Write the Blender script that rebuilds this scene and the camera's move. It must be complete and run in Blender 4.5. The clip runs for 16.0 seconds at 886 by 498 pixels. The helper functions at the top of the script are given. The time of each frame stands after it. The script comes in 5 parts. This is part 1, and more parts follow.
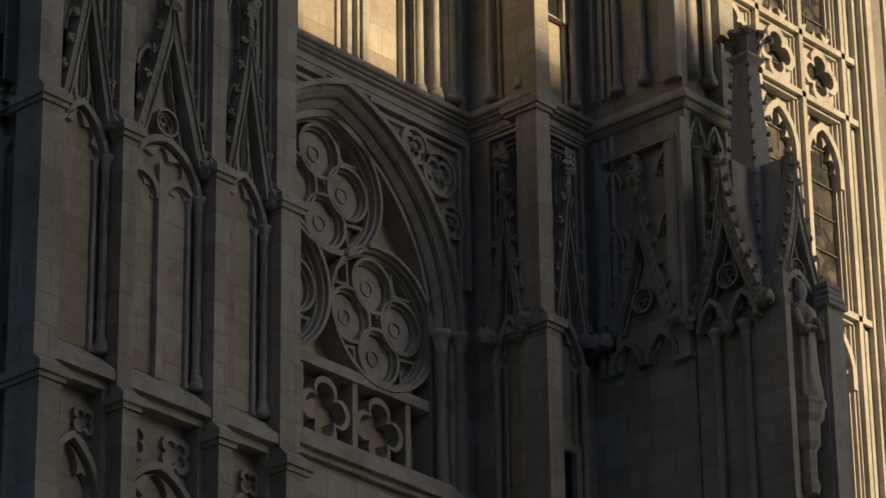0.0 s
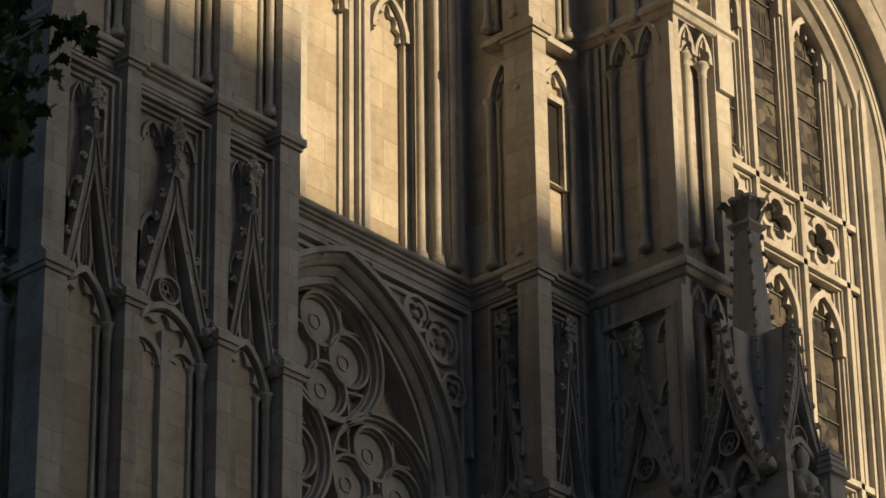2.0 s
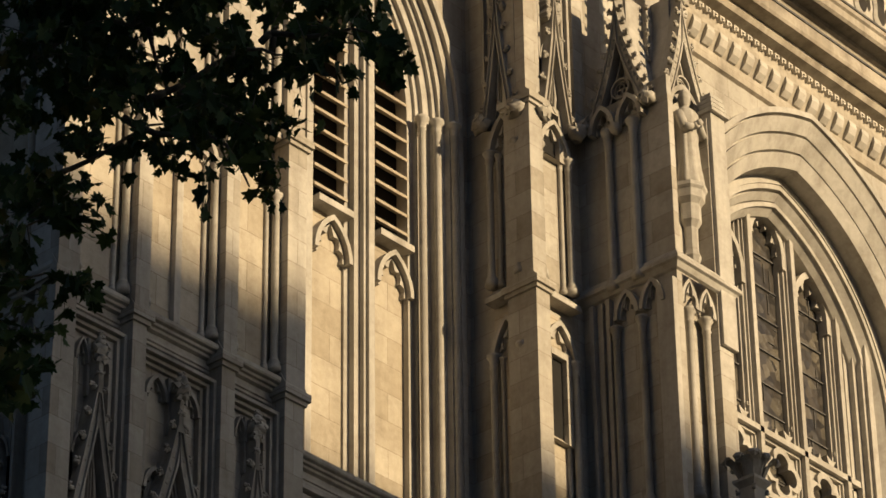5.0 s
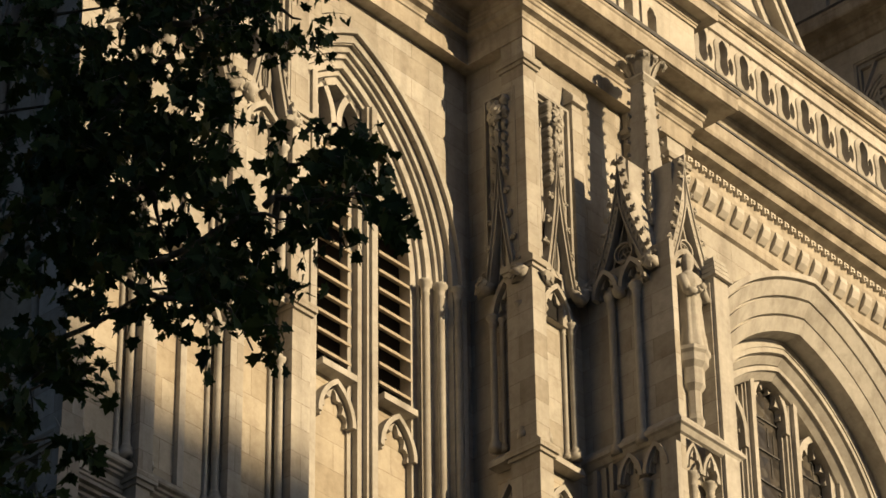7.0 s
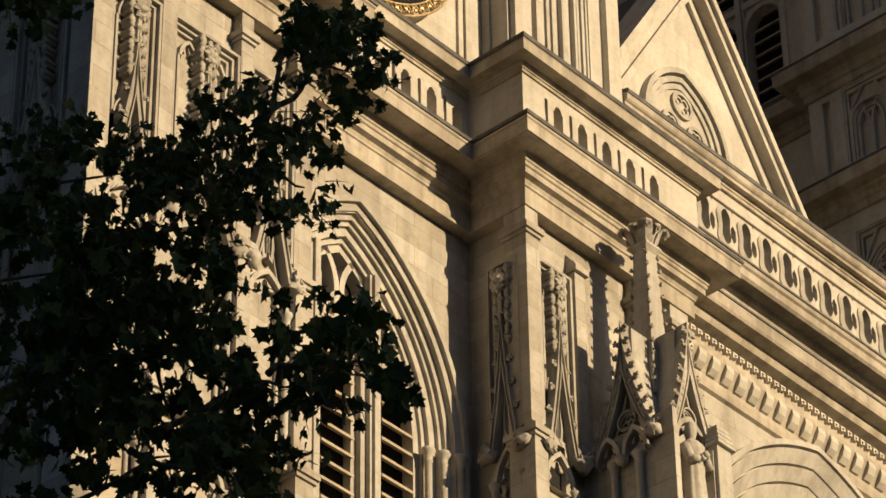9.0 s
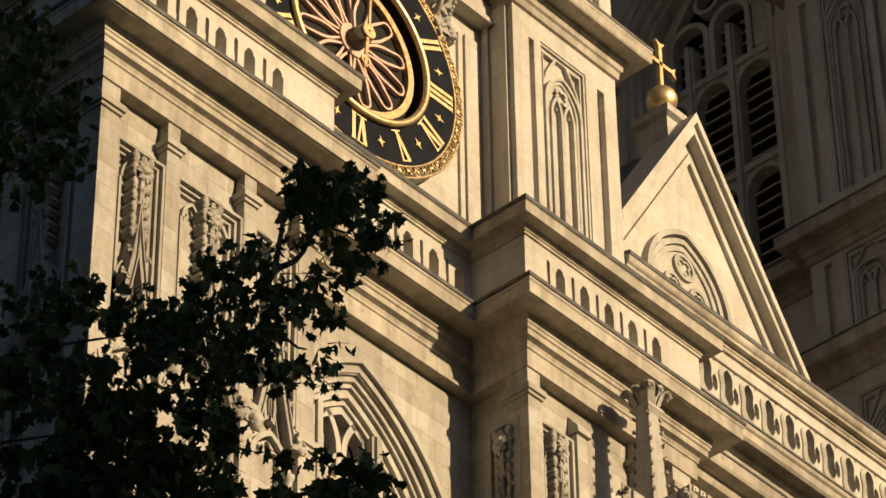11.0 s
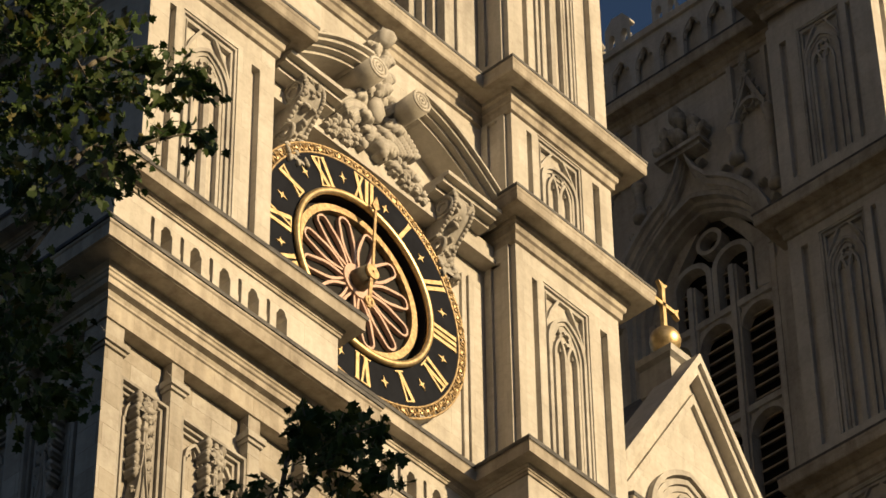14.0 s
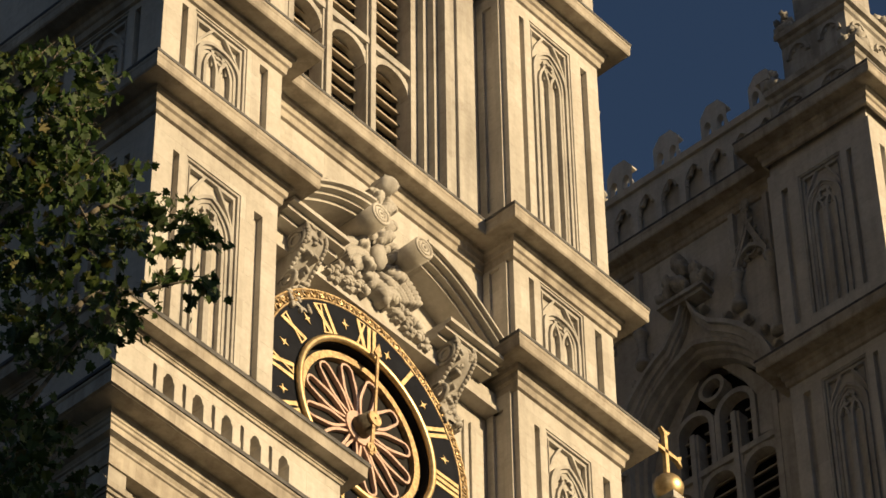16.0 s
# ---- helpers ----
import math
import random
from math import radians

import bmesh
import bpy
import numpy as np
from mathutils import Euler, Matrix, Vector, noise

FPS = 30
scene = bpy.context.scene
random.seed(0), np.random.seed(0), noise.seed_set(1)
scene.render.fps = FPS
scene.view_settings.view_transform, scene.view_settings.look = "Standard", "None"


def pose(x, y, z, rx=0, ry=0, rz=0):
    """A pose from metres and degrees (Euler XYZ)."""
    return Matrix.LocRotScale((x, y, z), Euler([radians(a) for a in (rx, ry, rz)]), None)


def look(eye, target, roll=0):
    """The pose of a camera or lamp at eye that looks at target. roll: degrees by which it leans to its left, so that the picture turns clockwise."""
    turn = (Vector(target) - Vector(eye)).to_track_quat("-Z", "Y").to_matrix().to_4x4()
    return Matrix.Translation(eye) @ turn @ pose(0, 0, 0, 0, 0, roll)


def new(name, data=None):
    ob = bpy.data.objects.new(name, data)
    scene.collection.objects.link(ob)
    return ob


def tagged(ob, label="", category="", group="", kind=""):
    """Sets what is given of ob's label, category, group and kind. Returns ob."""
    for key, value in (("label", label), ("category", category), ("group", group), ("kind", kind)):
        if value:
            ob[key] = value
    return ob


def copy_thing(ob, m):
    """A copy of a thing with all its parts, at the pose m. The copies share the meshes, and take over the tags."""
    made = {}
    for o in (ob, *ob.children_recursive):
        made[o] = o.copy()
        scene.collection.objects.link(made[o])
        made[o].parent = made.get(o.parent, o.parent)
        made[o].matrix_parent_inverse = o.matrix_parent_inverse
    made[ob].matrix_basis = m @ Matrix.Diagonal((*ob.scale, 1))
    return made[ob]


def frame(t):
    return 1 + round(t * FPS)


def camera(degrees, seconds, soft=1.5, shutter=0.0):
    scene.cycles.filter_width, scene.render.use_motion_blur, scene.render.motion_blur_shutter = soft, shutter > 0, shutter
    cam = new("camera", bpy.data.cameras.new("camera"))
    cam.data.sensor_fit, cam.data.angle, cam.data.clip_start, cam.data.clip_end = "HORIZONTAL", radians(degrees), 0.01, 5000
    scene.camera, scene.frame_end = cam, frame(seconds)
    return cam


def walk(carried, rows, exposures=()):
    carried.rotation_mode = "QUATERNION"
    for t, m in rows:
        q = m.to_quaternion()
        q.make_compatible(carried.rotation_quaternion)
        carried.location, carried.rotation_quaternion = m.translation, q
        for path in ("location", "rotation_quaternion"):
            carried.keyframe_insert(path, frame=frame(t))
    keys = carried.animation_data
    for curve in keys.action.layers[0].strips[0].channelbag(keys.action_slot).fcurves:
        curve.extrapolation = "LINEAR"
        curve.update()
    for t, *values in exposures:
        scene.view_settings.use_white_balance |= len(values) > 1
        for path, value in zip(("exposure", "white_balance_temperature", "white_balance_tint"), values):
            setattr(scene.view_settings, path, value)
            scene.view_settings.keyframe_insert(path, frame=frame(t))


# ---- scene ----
cam = camera(13.97, 16.0, 1.6)
# seconds, degrees up, heading: a tripod head that tilts slowly up the tower
ROWS = [
    (0, 25.000, -48.500), (0.5, 25.618, -48.510), (1, 26.262, -48.520), (1.5, 26.974, -48.518), (2, 27.650, -48.511),
    (2.5, 28.321, -48.517), (3, 29.020, -48.513), (3.5, 29.700, -48.503), (4, 30.380, -48.504), (6.5, 33.630, -48.473),
    (7, 34.293, -48.473), (7.5, 34.946, -48.467), (8, 35.600, -48.462), (8.5, 36.271, -48.468), (9, 36.952, -48.462),
    (11.5, 40.139, -48.460), (12, 40.783, -48.454), (12.5, 41.481, -48.455), (13, 42.144, -48.461), (13.5, 42.771, -48.454),
    (14, 43.326, -48.458), (14.5, 43.917, -48.457), (15, 44.498, -48.449), (15.5, 45.062, -48.447), (16, 45.653, -48.452),
]
EXPOSURE = 0.5
walk(cam, [(t, pose(0, 0, 1.6, 90 + up, 0, heading) @ pose(0, 0, 0, 0, 0, -0.8)) for t, up, heading in ROWS],
     [(0.0, EXPOSURE), (16.0, EXPOSURE)])

# ---- light ----
SUN_EL, SUN_AZ = 17.0, 14.0   # degrees up; degrees from the front's normal towards the far tower
sun_way = Vector((math.sin(radians(SUN_AZ)) * math.cos(radians(SUN_EL)), -math.cos(radians(SUN_AZ)) * math.cos(radians(SUN_EL)), math.sin(radians(SUN_EL))))
sun = new("sun", bpy.data.lights.new("sun", "SUN"))
sun.data.energy, sun.data.angle, sun.data.color = 4.55, radians(0.53), (1.0, 0.75, 0.435)
sun.matrix_world = look(sun_way * 100, (0, 0, 0))
world = bpy.data.worlds.new("sky")
scene.world = world
world.use_nodes = True
sky = world.node_tree.nodes.new("ShaderNodeTexSky")
sky.sky_type, sky.sun_disc = "NISHITA", False
sky.air_density, sky.dust_density, sky.ozone_density = 1.0, 4.0, 3.8
sky.sun_elevation, sky.sun_rotation = radians(SUN_EL), radians(180 - SUN_AZ)
world.node_tree.links.new(sky.outputs[0], world.node_tree.nodes["Background"].inputs[0])
world.node_tree.nodes["Background"].inputs[1].default_value = 0.0375


# ---- materials ----
def material(name, rough=0.85, metal=0.0):
    m = bpy.data.materials.new(name)
    m.use_nodes = True
    b = m.node_tree.nodes["Principled BSDF"]
    b.inputs["Roughness"].default_value, b.inputs["Metallic"].default_value = rough, metal
    return m, m.node_tree.nodes, m.node_tree.links, b


def ramp(n, l, source, stops):
    r = n.new("ShaderNodeValToRGB")
    while len(r.color_ramp.elements) < len(stops):
        r.color_ramp.elements.new(0.5)
    for e, (at, c) in zip(r.color_ramp.elements, stops):
        e.position, e.color = at, (*c, 1)
    l.new(source, r.inputs[0])
    return r.outputs[0]


def mixed(n, l, kind, fac, a, b):
    x = n.new("ShaderNodeMix")
    x.data_type, x.blend_type = "RGBA", kind
    for sock, v in ((x.inputs[0], fac), (x.inputs[6], a), (x.inputs[7], b)):
        if isinstance(v, (int, float)):
            sock.default_value = v
        elif isinstance(v, tuple):
            sock.default_value = (*v, 1)
        else:
            l.new(v, sock)
    return x.outputs[2]


def noise_tex(n, l, vec, scale, detail=6, rough=0.6):
    t = n.new("ShaderNodeTexNoise")
    t.inputs["Scale"].default_value, t.inputs["Detail"].default_value, t.inputs["Roughness"].default_value = scale, detail, rough
    l.new(vec, t.inputs["Vector"])
    return t.outputs[0]


def stone(name, light, dark, blocks=True, soot=0.5, course=0.36, tone=0.8, blotch=0.45):
    """Limestone ashlar: blocks of slightly different tone, fine joints, rain streaks, soot and grain."""
    m, n, l, b = material(name, 0.9)
    pos = n.new("ShaderNodeNewGeometry").outputs["Position"]
    sep = n.new("ShaderNodeSeparateXYZ")
    l.new(pos, sep.inputs[0])
    add = n.new("ShaderNodeMath")
    l.new(sep.outputs[0], add.inputs[0])
    l.new(sep.outputs[1], add.inputs[1])
    flat = n.new("ShaderNodeCombineXYZ")
    l.new(add.outputs[0], flat.inputs[0])
    l.new(sep.outputs[2], flat.inputs[1])
    big = noise_tex(n, l, pos, 0.55, 5, 0.65)
    col = ramp(n, l, big, [(0.3, dark), (0.62, light)])
    fine = noise_tex(n, l, pos, 9.0, 8, 0.7)
    col = mixed(n, l, "MULTIPLY", 0.45, col, ramp(n, l, fine, [(0.3, (0.62, 0.6, 0.57)), (0.65, (1, 1, 1))]))
    streak = n.new("ShaderNodeMapping")
    streak.inputs["Scale"].default_value = (3.2, 3.2, 0.3)
    l.new(pos, streak.inputs[0])
    runs = noise_tex(n, l, streak.outputs[0], 1.0, 5, 0.6)
    col = mixed(n, l, "MULTIPLY", soot, col, ramp(n, l, runs, [(0.36, (0.42, 0.4, 0.38)), (0.56, (1, 1, 1))]))
    blot = noise_tex(n, l, pos, 2.3, 9, 0.75)
    col = mixed(n, l, "MULTIPLY", blotch, col, ramp(n, l, blot, [(0.33, (0.55, 0.5, 0.44)), (0.5, (1, 1, 1)), (0.7, (1.0, 0.97, 0.9))]))
    height = fine
    if blocks:
        br = n.new("ShaderNodeTexBrick")
        br.inputs["Scale"].default_value, br.inputs["Mortar Size"].default_value = 1.0, 0.006
        br.inputs["Brick Width"].default_value, br.inputs["Row Height"].default_value = 0.74, course
        br.inputs["Mortar Smooth"].default_value, br.inputs["Bias"].default_value = 0.4, -0.1
        br.inputs["Color1"].default_value, br.inputs["Color2"].default_value = (1, 1, 1, 1), (0.7, 0.66, 0.6, 1)
        br.inputs["Mortar"].default_value = (0.55, 0.5, 0.45, 1)
        l.new(flat.outputs[0], br.inputs["Vector"])
        col = mixed(n, l, "MULTIPLY", tone, col, br.outputs["Color"])
        bump0 = n.new("ShaderNodeBump")
        bump0.inputs["Strength"].default_value, bump0.inputs["Distance"].default_value = 0.5, 0.008
        bump0.invert = True
        l.new(br.outputs["Fac"], bump0.inputs["Height"])
    bump = n.new("ShaderNodeBump")
    bump.inputs["Strength"].default_value, bump.inputs["Distance"].default_value = 0.4, 0.012
    l.new(height, bump.inputs["Height"])
    if blocks:
        l.new(bump0.outputs[0], bump.inputs["Normal"])
    l.new(bump.outputs[0], b.inputs["Normal"])
    l.new(col, b.inputs["Base Color"])
    return m


def plain(name, c0, c1, scale, rough, metal=0.0, bump=0.3, dist=0.004):
    m, n, l, b = material(name, rough, metal)
    pos = n.new("ShaderNodeNewGeometry").outputs["Position"]
    f = noise_tex(n, l, pos, scale, 7, 0.65)
    l.new(ramp(n, l, f, [(0.32, c0), (0.66, c1)]), b.inputs["Base Color"])
    bp = n.new("ShaderNodeBump")
    bp.inputs["Strength"].default_value, bp.inputs["Distance"].default_value = bump, dist
    l.new(f, bp.inputs["Height"])
    l.new(bp.outputs[0], b.inputs["Normal"])
    return m


ashlar = stone("ashlar", (0.506, 0.481, 0.437), (0.397, 0.373, 0.331), True, 0.3)
panel_stone = stone("panel ashlar", (0.529, 0.481, 0.400), (0.397, 0.348, 0.276), True, 0.2, 0.42)
trim_stone = stone("moulded stone", (0.506, 0.483, 0.442), (0.385, 0.363, 0.327), False, 0.4)
smooth_stone = stone("tower stone", (0.581, 0.552, 0.501), (0.483, 0.455, 0.407), True, 0.25, 0.55, 0.35, 0.25)
carved_stone = stone("carved stone", (0.471, 0.448, 0.407), (0.322, 0.301, 0.269), False, 0.6)
soiled_stone = stone("soiled cornice stone", (0.506, 0.460, 0.389), (0.310, 0.274, 0.225), True, 0.5, 0.7, 0.3, 0.55)
lead = plain("lead sheet", (0.035, 0.034, 0.036), (0.11, 0.105, 0.1), 5, 0.65, 0.2)
# near-black colour that stands in for darkness inside openings
painted_dark = plain("painted interior dark", (0.006, 0.005, 0.005), (0.012, 0.011, 0.01), 2, 0.95)
slat_stone = plain("slate louvre", (0.30, 0.25, 0.19), (0.42, 0.36, 0.27), 6, 0.85)
gold = plain("gilding", (0.50, 0.36, 0.17), (0.78, 0.60, 0.33), 9, 0.45, 0.9, 0.25)
old_gilt = plain("worn gilding", (0.22, 0.15, 0.08), (0.62, 0.46, 0.25), 14, 0.55, 0.7, 0.4)
dial_black = plain("blue-black dial enamel", (0.006, 0.007, 0.011), (0.012, 0.014, 0.02), 4, 0.8)
dial_black.node_tree.nodes["Principled BSDF"].inputs["Specular IOR Level"].default_value = 0.1
rosette_pink = plain("weathered pink iron", (0.48, 0.31, 0.24), (0.64, 0.45, 0.36), 12, 0.6)
iron = plain("dark iron", (0.02, 0.02, 0.02), (0.05, 0.045, 0.04), 10, 0.6, 0.4)
bark = plain("plane bark", (0.05, 0.04, 0.03), (0.16, 0.14, 0.1), 8, 0.95, 0, 0.8, 0.02)
grass = plain("worn lawn and paving", (0.05, 0.06, 0.03), (0.16, 0.15, 0.12), 0.8, 0.95)
block_stucco = plain("shade block stucco", (0.3, 0.28, 0.25), (0.4, 0.37, 0.33), 0.5, 0.9)


def leaded_glass():
    m, n, l, b = material("leaded glass", 0.3)
    pos = n.new("ShaderNodeNewGeometry").outputs["Position"]
    f = noise_tex(n, l, pos, 2.2, 4, 0.7)
    v = n.new("ShaderNodeTexVoronoi")
    v.inputs["Scale"].default_value = 6.0
    l.new(pos, v.inputs["Vector"])
    col = ramp(n, l, v.outputs["Color"], [(0.2, (0.025, 0.022, 0.02)), (0.55, (0.07, 0.06, 0.05)), (0.8, (0.13, 0.115, 0.09))])
    l.new(mixed(n, l, "MULTIPLY", 0.7, col, ramp(n, l, f, [(0.35, (0.25, 0.25, 0.25)), (0.65, (1, 1, 1))])), b.inputs["Base Color"])
    bp = n.new("ShaderNodeBump")
    bp.inputs["Strength"].default_value, bp.inputs["Distance"].default_value = 0.6, 0.02
    l.new(v.outputs["Distance"], bp.inputs["Height"])
    l.new(bp.outputs[0], b.inputs["Normal"])
    return m


glass = leaded_glass()


def leaf_material():
    m, n, l, b = material("plane leaf", 0.62)
    isl = n.new("ShaderNodeNewGeometry")
    col = ramp(n, l, isl.outputs["Random Per Island"], [(0.0, (0.025, 0.05, 0.012)), (0.55, (0.042, 0.078, 0.018)), (0.9, (0.075, 0.105, 0.022)), (1.0, (0.13, 0.11, 0.03))])
    f = noise_tex(n, l, isl.outputs["Position"], 14, 3, 0.6)
    col = mixed(n, l, "MULTIPLY", 0.6, col, ramp(n, l, f, [(0.3, (0.6, 0.6, 0.5)), (0.7, (1, 1, 1))]))
    l.new(col, b.inputs["Base Color"])
    b.inputs["Specular IOR Level"].default_value = 0.25
    t = n.new("ShaderNodeBsdfTranslucent")
    l.new(col, t.inputs[0])
    mx = n.new("ShaderNodeMixShader")
    mx.inputs[0].default_value = 0.24
    l.new(b.outputs[0], mx.inputs[1])
    l.new(t.outputs[0], mx.inputs[2])
    l.new(mx.outputs[0], n["Material Output"].inputs[0])
    return m


leafy = leaf_material()


# ---- mesh helpers ----
class Mesh:
    """Vertices and faces gathered for one part."""

    def __init__(self):
        self.v, self.f, self.smooth = [], [], []

    def add(self, verts, faces, smooth=False):
        k = len(self.v)
        self.v += [tuple(p) for p in verts]
        self.f += [[k + i for i in f] for f in faces]
        self.smooth += [smooth] * len(faces)


def part(name, mesh, mat, parent=None, label="", fix=True):
    me = bpy.data.meshes.new(name)
    me.from_pydata(mesh.v, [], mesh.f)
    me.polygons.foreach_set("use_smooth", mesh.smooth)
    if fix:
        bm = bmesh.new()
        bm.from_mesh(me)
        bmesh.ops.recalc_face_normals(bm, faces=bm.faces)
        bm.to_mesh(me)
        bm.free()
    me.materials.append(mat)
    ob = new(name, me)
    ob.parent = parent
    if label:
        tagged(ob, label)
    return ob


def thing(name, label, category, group="", kind="", at=(0, 0, 0)):
    ob = new(name)
    ob.location = at
    return tagged(ob, label, category, group, kind)


def front(y):
    """A face that looks out over -y: along it, out of it, up."""
    return lambda s, d, z: (s, y - d, z)


def north(x):
    return lambda s, d, z: (x - d, s, z)


def south(x):
    return lambda s, d, z: (x + d, s, z)


def box(m, f, s0, s1, d0, d1, z0, z1):
    c = [f(s, d, z) for z in (z0, z1) for d in (d0, d1) for s in (s0, s1)]
    m.add(c, [(0, 1, 3, 2), (4, 5, 7, 6), (0, 1, 5, 4), (2, 3, 7, 6), (0, 2, 6, 4), (1, 3, 7, 5)])


def wedge(m, f, s0, s1, d0, d1, z0, z1):
    """A weathering: deep at z0, dying into the wall at z1."""
    c = [f(s0, d0, z0), f(s1, d0, z0), f(s0, d1, z0), f(s1, d1, z0), f(s0, d0, z1), f(s1, d0, z1)]
    m.add(c, [(0, 1, 3, 2), (2, 3, 5, 4), (0, 2, 4), (1, 3, 5), (0, 1, 5, 4)])


def prism(m, f, pts, d0, d1):
    n = len(pts)
    m.add([f(s, d, z) for d in (d0, d1) for s, z in pts],
          [list(range(n)), list(range(n, 2 * n))] + [(i, (i + 1) % n, n + (i + 1) % n, n + i) for i in range(n)])


def band(m, f, a, b, d0, d1, closed=False, da=None):
    """A strip between two lines on a face, standing out from d0 to d1 (at line a to da, if given)."""
    n = len(a)
    da = d1 if da is None else da
    v = [f(s, da, z) for s, z in a] + [f(s, d1, z) for s, z in b] + [f(s, d0, z) for s, z in a] + [f(s, d0, z) for s, z in b]
    faces = []
    for i in range(n if closed else n - 1):
        j = (i + 1) % n
        faces += [(i, j, n + j, n + i), (i, j, 2 * n + j, 2 * n + i), (n + i, n + j, 3 * n + j, 3 * n + i)]
    if not closed:
        faces += [(0, n, 3 * n, 2 * n), (n - 1, 2 * n - 1, 4 * n - 1, 3 * n - 1)]
    m.add(v, faces)


def arch(c, w, z0, h, n=10):
    """A pointed arch from spring to spring: centre, half width, spring, rise."""
    r = (w * w + h * h) / (2 * w)
    top = math.atan2(h, r - w)
    left = [(c + (r - w) - r * math.cos(top * i / n), z0 + r * math.sin(top * i / n)) for i in range(n + 1)]
    return left + [(2 * c - s, z) for s, z in reversed(left[:-1])]


def round_arch(c, w, z0, n=12, flat=1.0):
    return [(c - w * math.cos(math.pi * i / n), z0 + flat * w * math.sin(math.pi * i / n)) for i in range(n + 1)]


def legs(path, z):
    """Carries an arch down to z on both sides."""
    return [(path[0][0], z)] + path + [(path[-1][0], z)]


def foils(c, zc, r, lobes, deep=0.45, turn=0.0, n=8):
    """A foiled circle: lobes meeting in cusps."""
    out = []
    for i in range(lobes * n):
        a = 2 * math.pi * i / (lobes * n)
        k = r * (1 - deep * (1 - abs(math.sin(lobes * a / 2)) ** 0.6))
        out.append((c + k * math.cos(a + turn), zc + k * math.sin(a + turn)))
    return out


def ring(c, zc, r, n=32):
    return [(c + r * math.cos(2 * math.pi * i / n), zc + r * math.sin(2 * math.pi * i / n)) for i in range(n)]


def cusps(path, centre, lobes, deep):
    """The same arch with its line drawn in between lobes."""
    out = []
    for i, (s, z) in enumerate(path):
        u = i / (len(path) - 1)
        k = 1 - deep * (1 - abs(math.sin(lobes * math.pi * u)) ** 0.7) * (1 if 0 < i < len(path) - 1 else 0.3)
        out.append((centre[0] + (s - centre[0]) * k, centre[1] + (z - centre[1]) * k))
    return out


def lathe(m, x, y, prof, n=10, smooth=True):
    v = [(x + r * math.cos(2 * math.pi * i / n), y + r * math.sin(2 * math.pi * i / n), z) for r, z in prof for i in range(n)]
    faces = [(k * n + i, k * n + (i + 1) % n, (k + 1) * n + (i + 1) % n, (k + 1) * n + i) for k in range(len(prof) - 1) for i in range(n)]
    m.add(v, faces + [list(range(n)), list(range((len(prof) - 1) * n, len(prof) * n))], smooth)


def shaft(m, f, s, d, z0, z1, r=0.06):
    """An attached colonnette with a moulded base and capital."""
    x, y, _ = f(s, d, 0)
    prof = [(1.9 * r, z0), (1.9 * r, z0 + 1.6 * r), (1.3 * r, z0 + 2.0 * r), (1.7 * r, z0 + 2.6 * r), (1.2 * r, z0 + 3.2 * r), (r, z0 + 4.0 * r),
            (r, z1 - 4 * r), (1.3 * r, z1 - 3.6 * r), (1.05 * r, z1 - 3.2 * r), (1.3 * r, z1 - 1.6 * r), (1.9 * r, z1 - 0.8 * r), (1.9 * r, z1)]
    lathe(m, x, y, prof, 8)


def sweep(m, path, prof):
    """A moulding carried along a line in plan, mitred at its corners. Out is to the right of the way it goes."""
    rings = []
    for i, p in enumerate(path):
        ways = []
        if i > 0:
            ways.append(Vector((p[0] - path[i - 1][0], p[1] - path[i - 1][1])).normalized())
        if i < len(path) - 1:
            ways.append(Vector((path[i + 1][0] - p[0], path[i + 1][1] - p[1])).normalized())
        ns = [Vector((w.y, -w.x)) for w in ways]
        mit = ns[0] if len(ns) == 1 else (ns[0] + ns[1]) / (1 + ns[0].dot(ns[1]))
        rings.append([(p[0] + mit.x * o, p[1] + mit.y * o, z) for o, z in prof])
    n = len(prof)
    m.add([v for r in rings for v in r],
          [(k * n + i, k * n + (i + 1) % n, (k + 1) * n + (i + 1) % n, (k + 1) * n + i) for k in range(len(rings) - 1) for i in range(n)]
          + [list(range(n)), list(range((len(rings) - 1) * n, len(rings) * n))])


def slab(m, pts, z0, z1):
    n = len(pts)
    m.add([(x, y, z) for z in (z0, z1) for x, y in pts], [list(range(n)), list(range(n, 2 * n))] + [(i, (i + 1) % n, n + (i + 1) % n, n + i) for i in range(n)])


ico = bmesh.new()
bmesh.ops.create_icosphere(ico, subdivisions=2, radius=1.0)
ICO_V = [v.co.copy() for v in ico.verts]
ICO_F = [[v.index for v in f.verts] for f in ico.faces]
ico.free()
rng = random.Random(7)


def lump(m, at, r, squash=(1, 1, 1), rough=0.7):
    """One knob of carved foliage."""
    off = Vector((rng.uniform(0, 50), rng.uniform(0, 50), rng.uniform(0, 50)))
    v = []
    for p in ICO_V:
        k = r * (1 + rough * noise.noise(p * 3.1 + off))
        v.append((at[0] + p.x * k * squash[0], at[1] + p.y * k * squash[1], at[2] + p.z * k * squash[2]))
    m.add(v, ICO_F, True)


def rod(m, a, b, r0, r1, n=10):
    a, b = Vector(a), Vector(b)
    q = (b - a).to_track_quat("Z", "Y")
    vv = [p + q @ Vector((r * math.cos(2 * math.pi * i / n), r * math.sin(2 * math.pi * i / n), 0)) for p, r in ((a, r0), (b, r1)) for i in range(n)]
    m.add(vv, [(i, (i + 1) % n, n + (i + 1) % n, n + i) for i in range(n)] + [list(range(n)), list(range(n, 2 * n))], True)


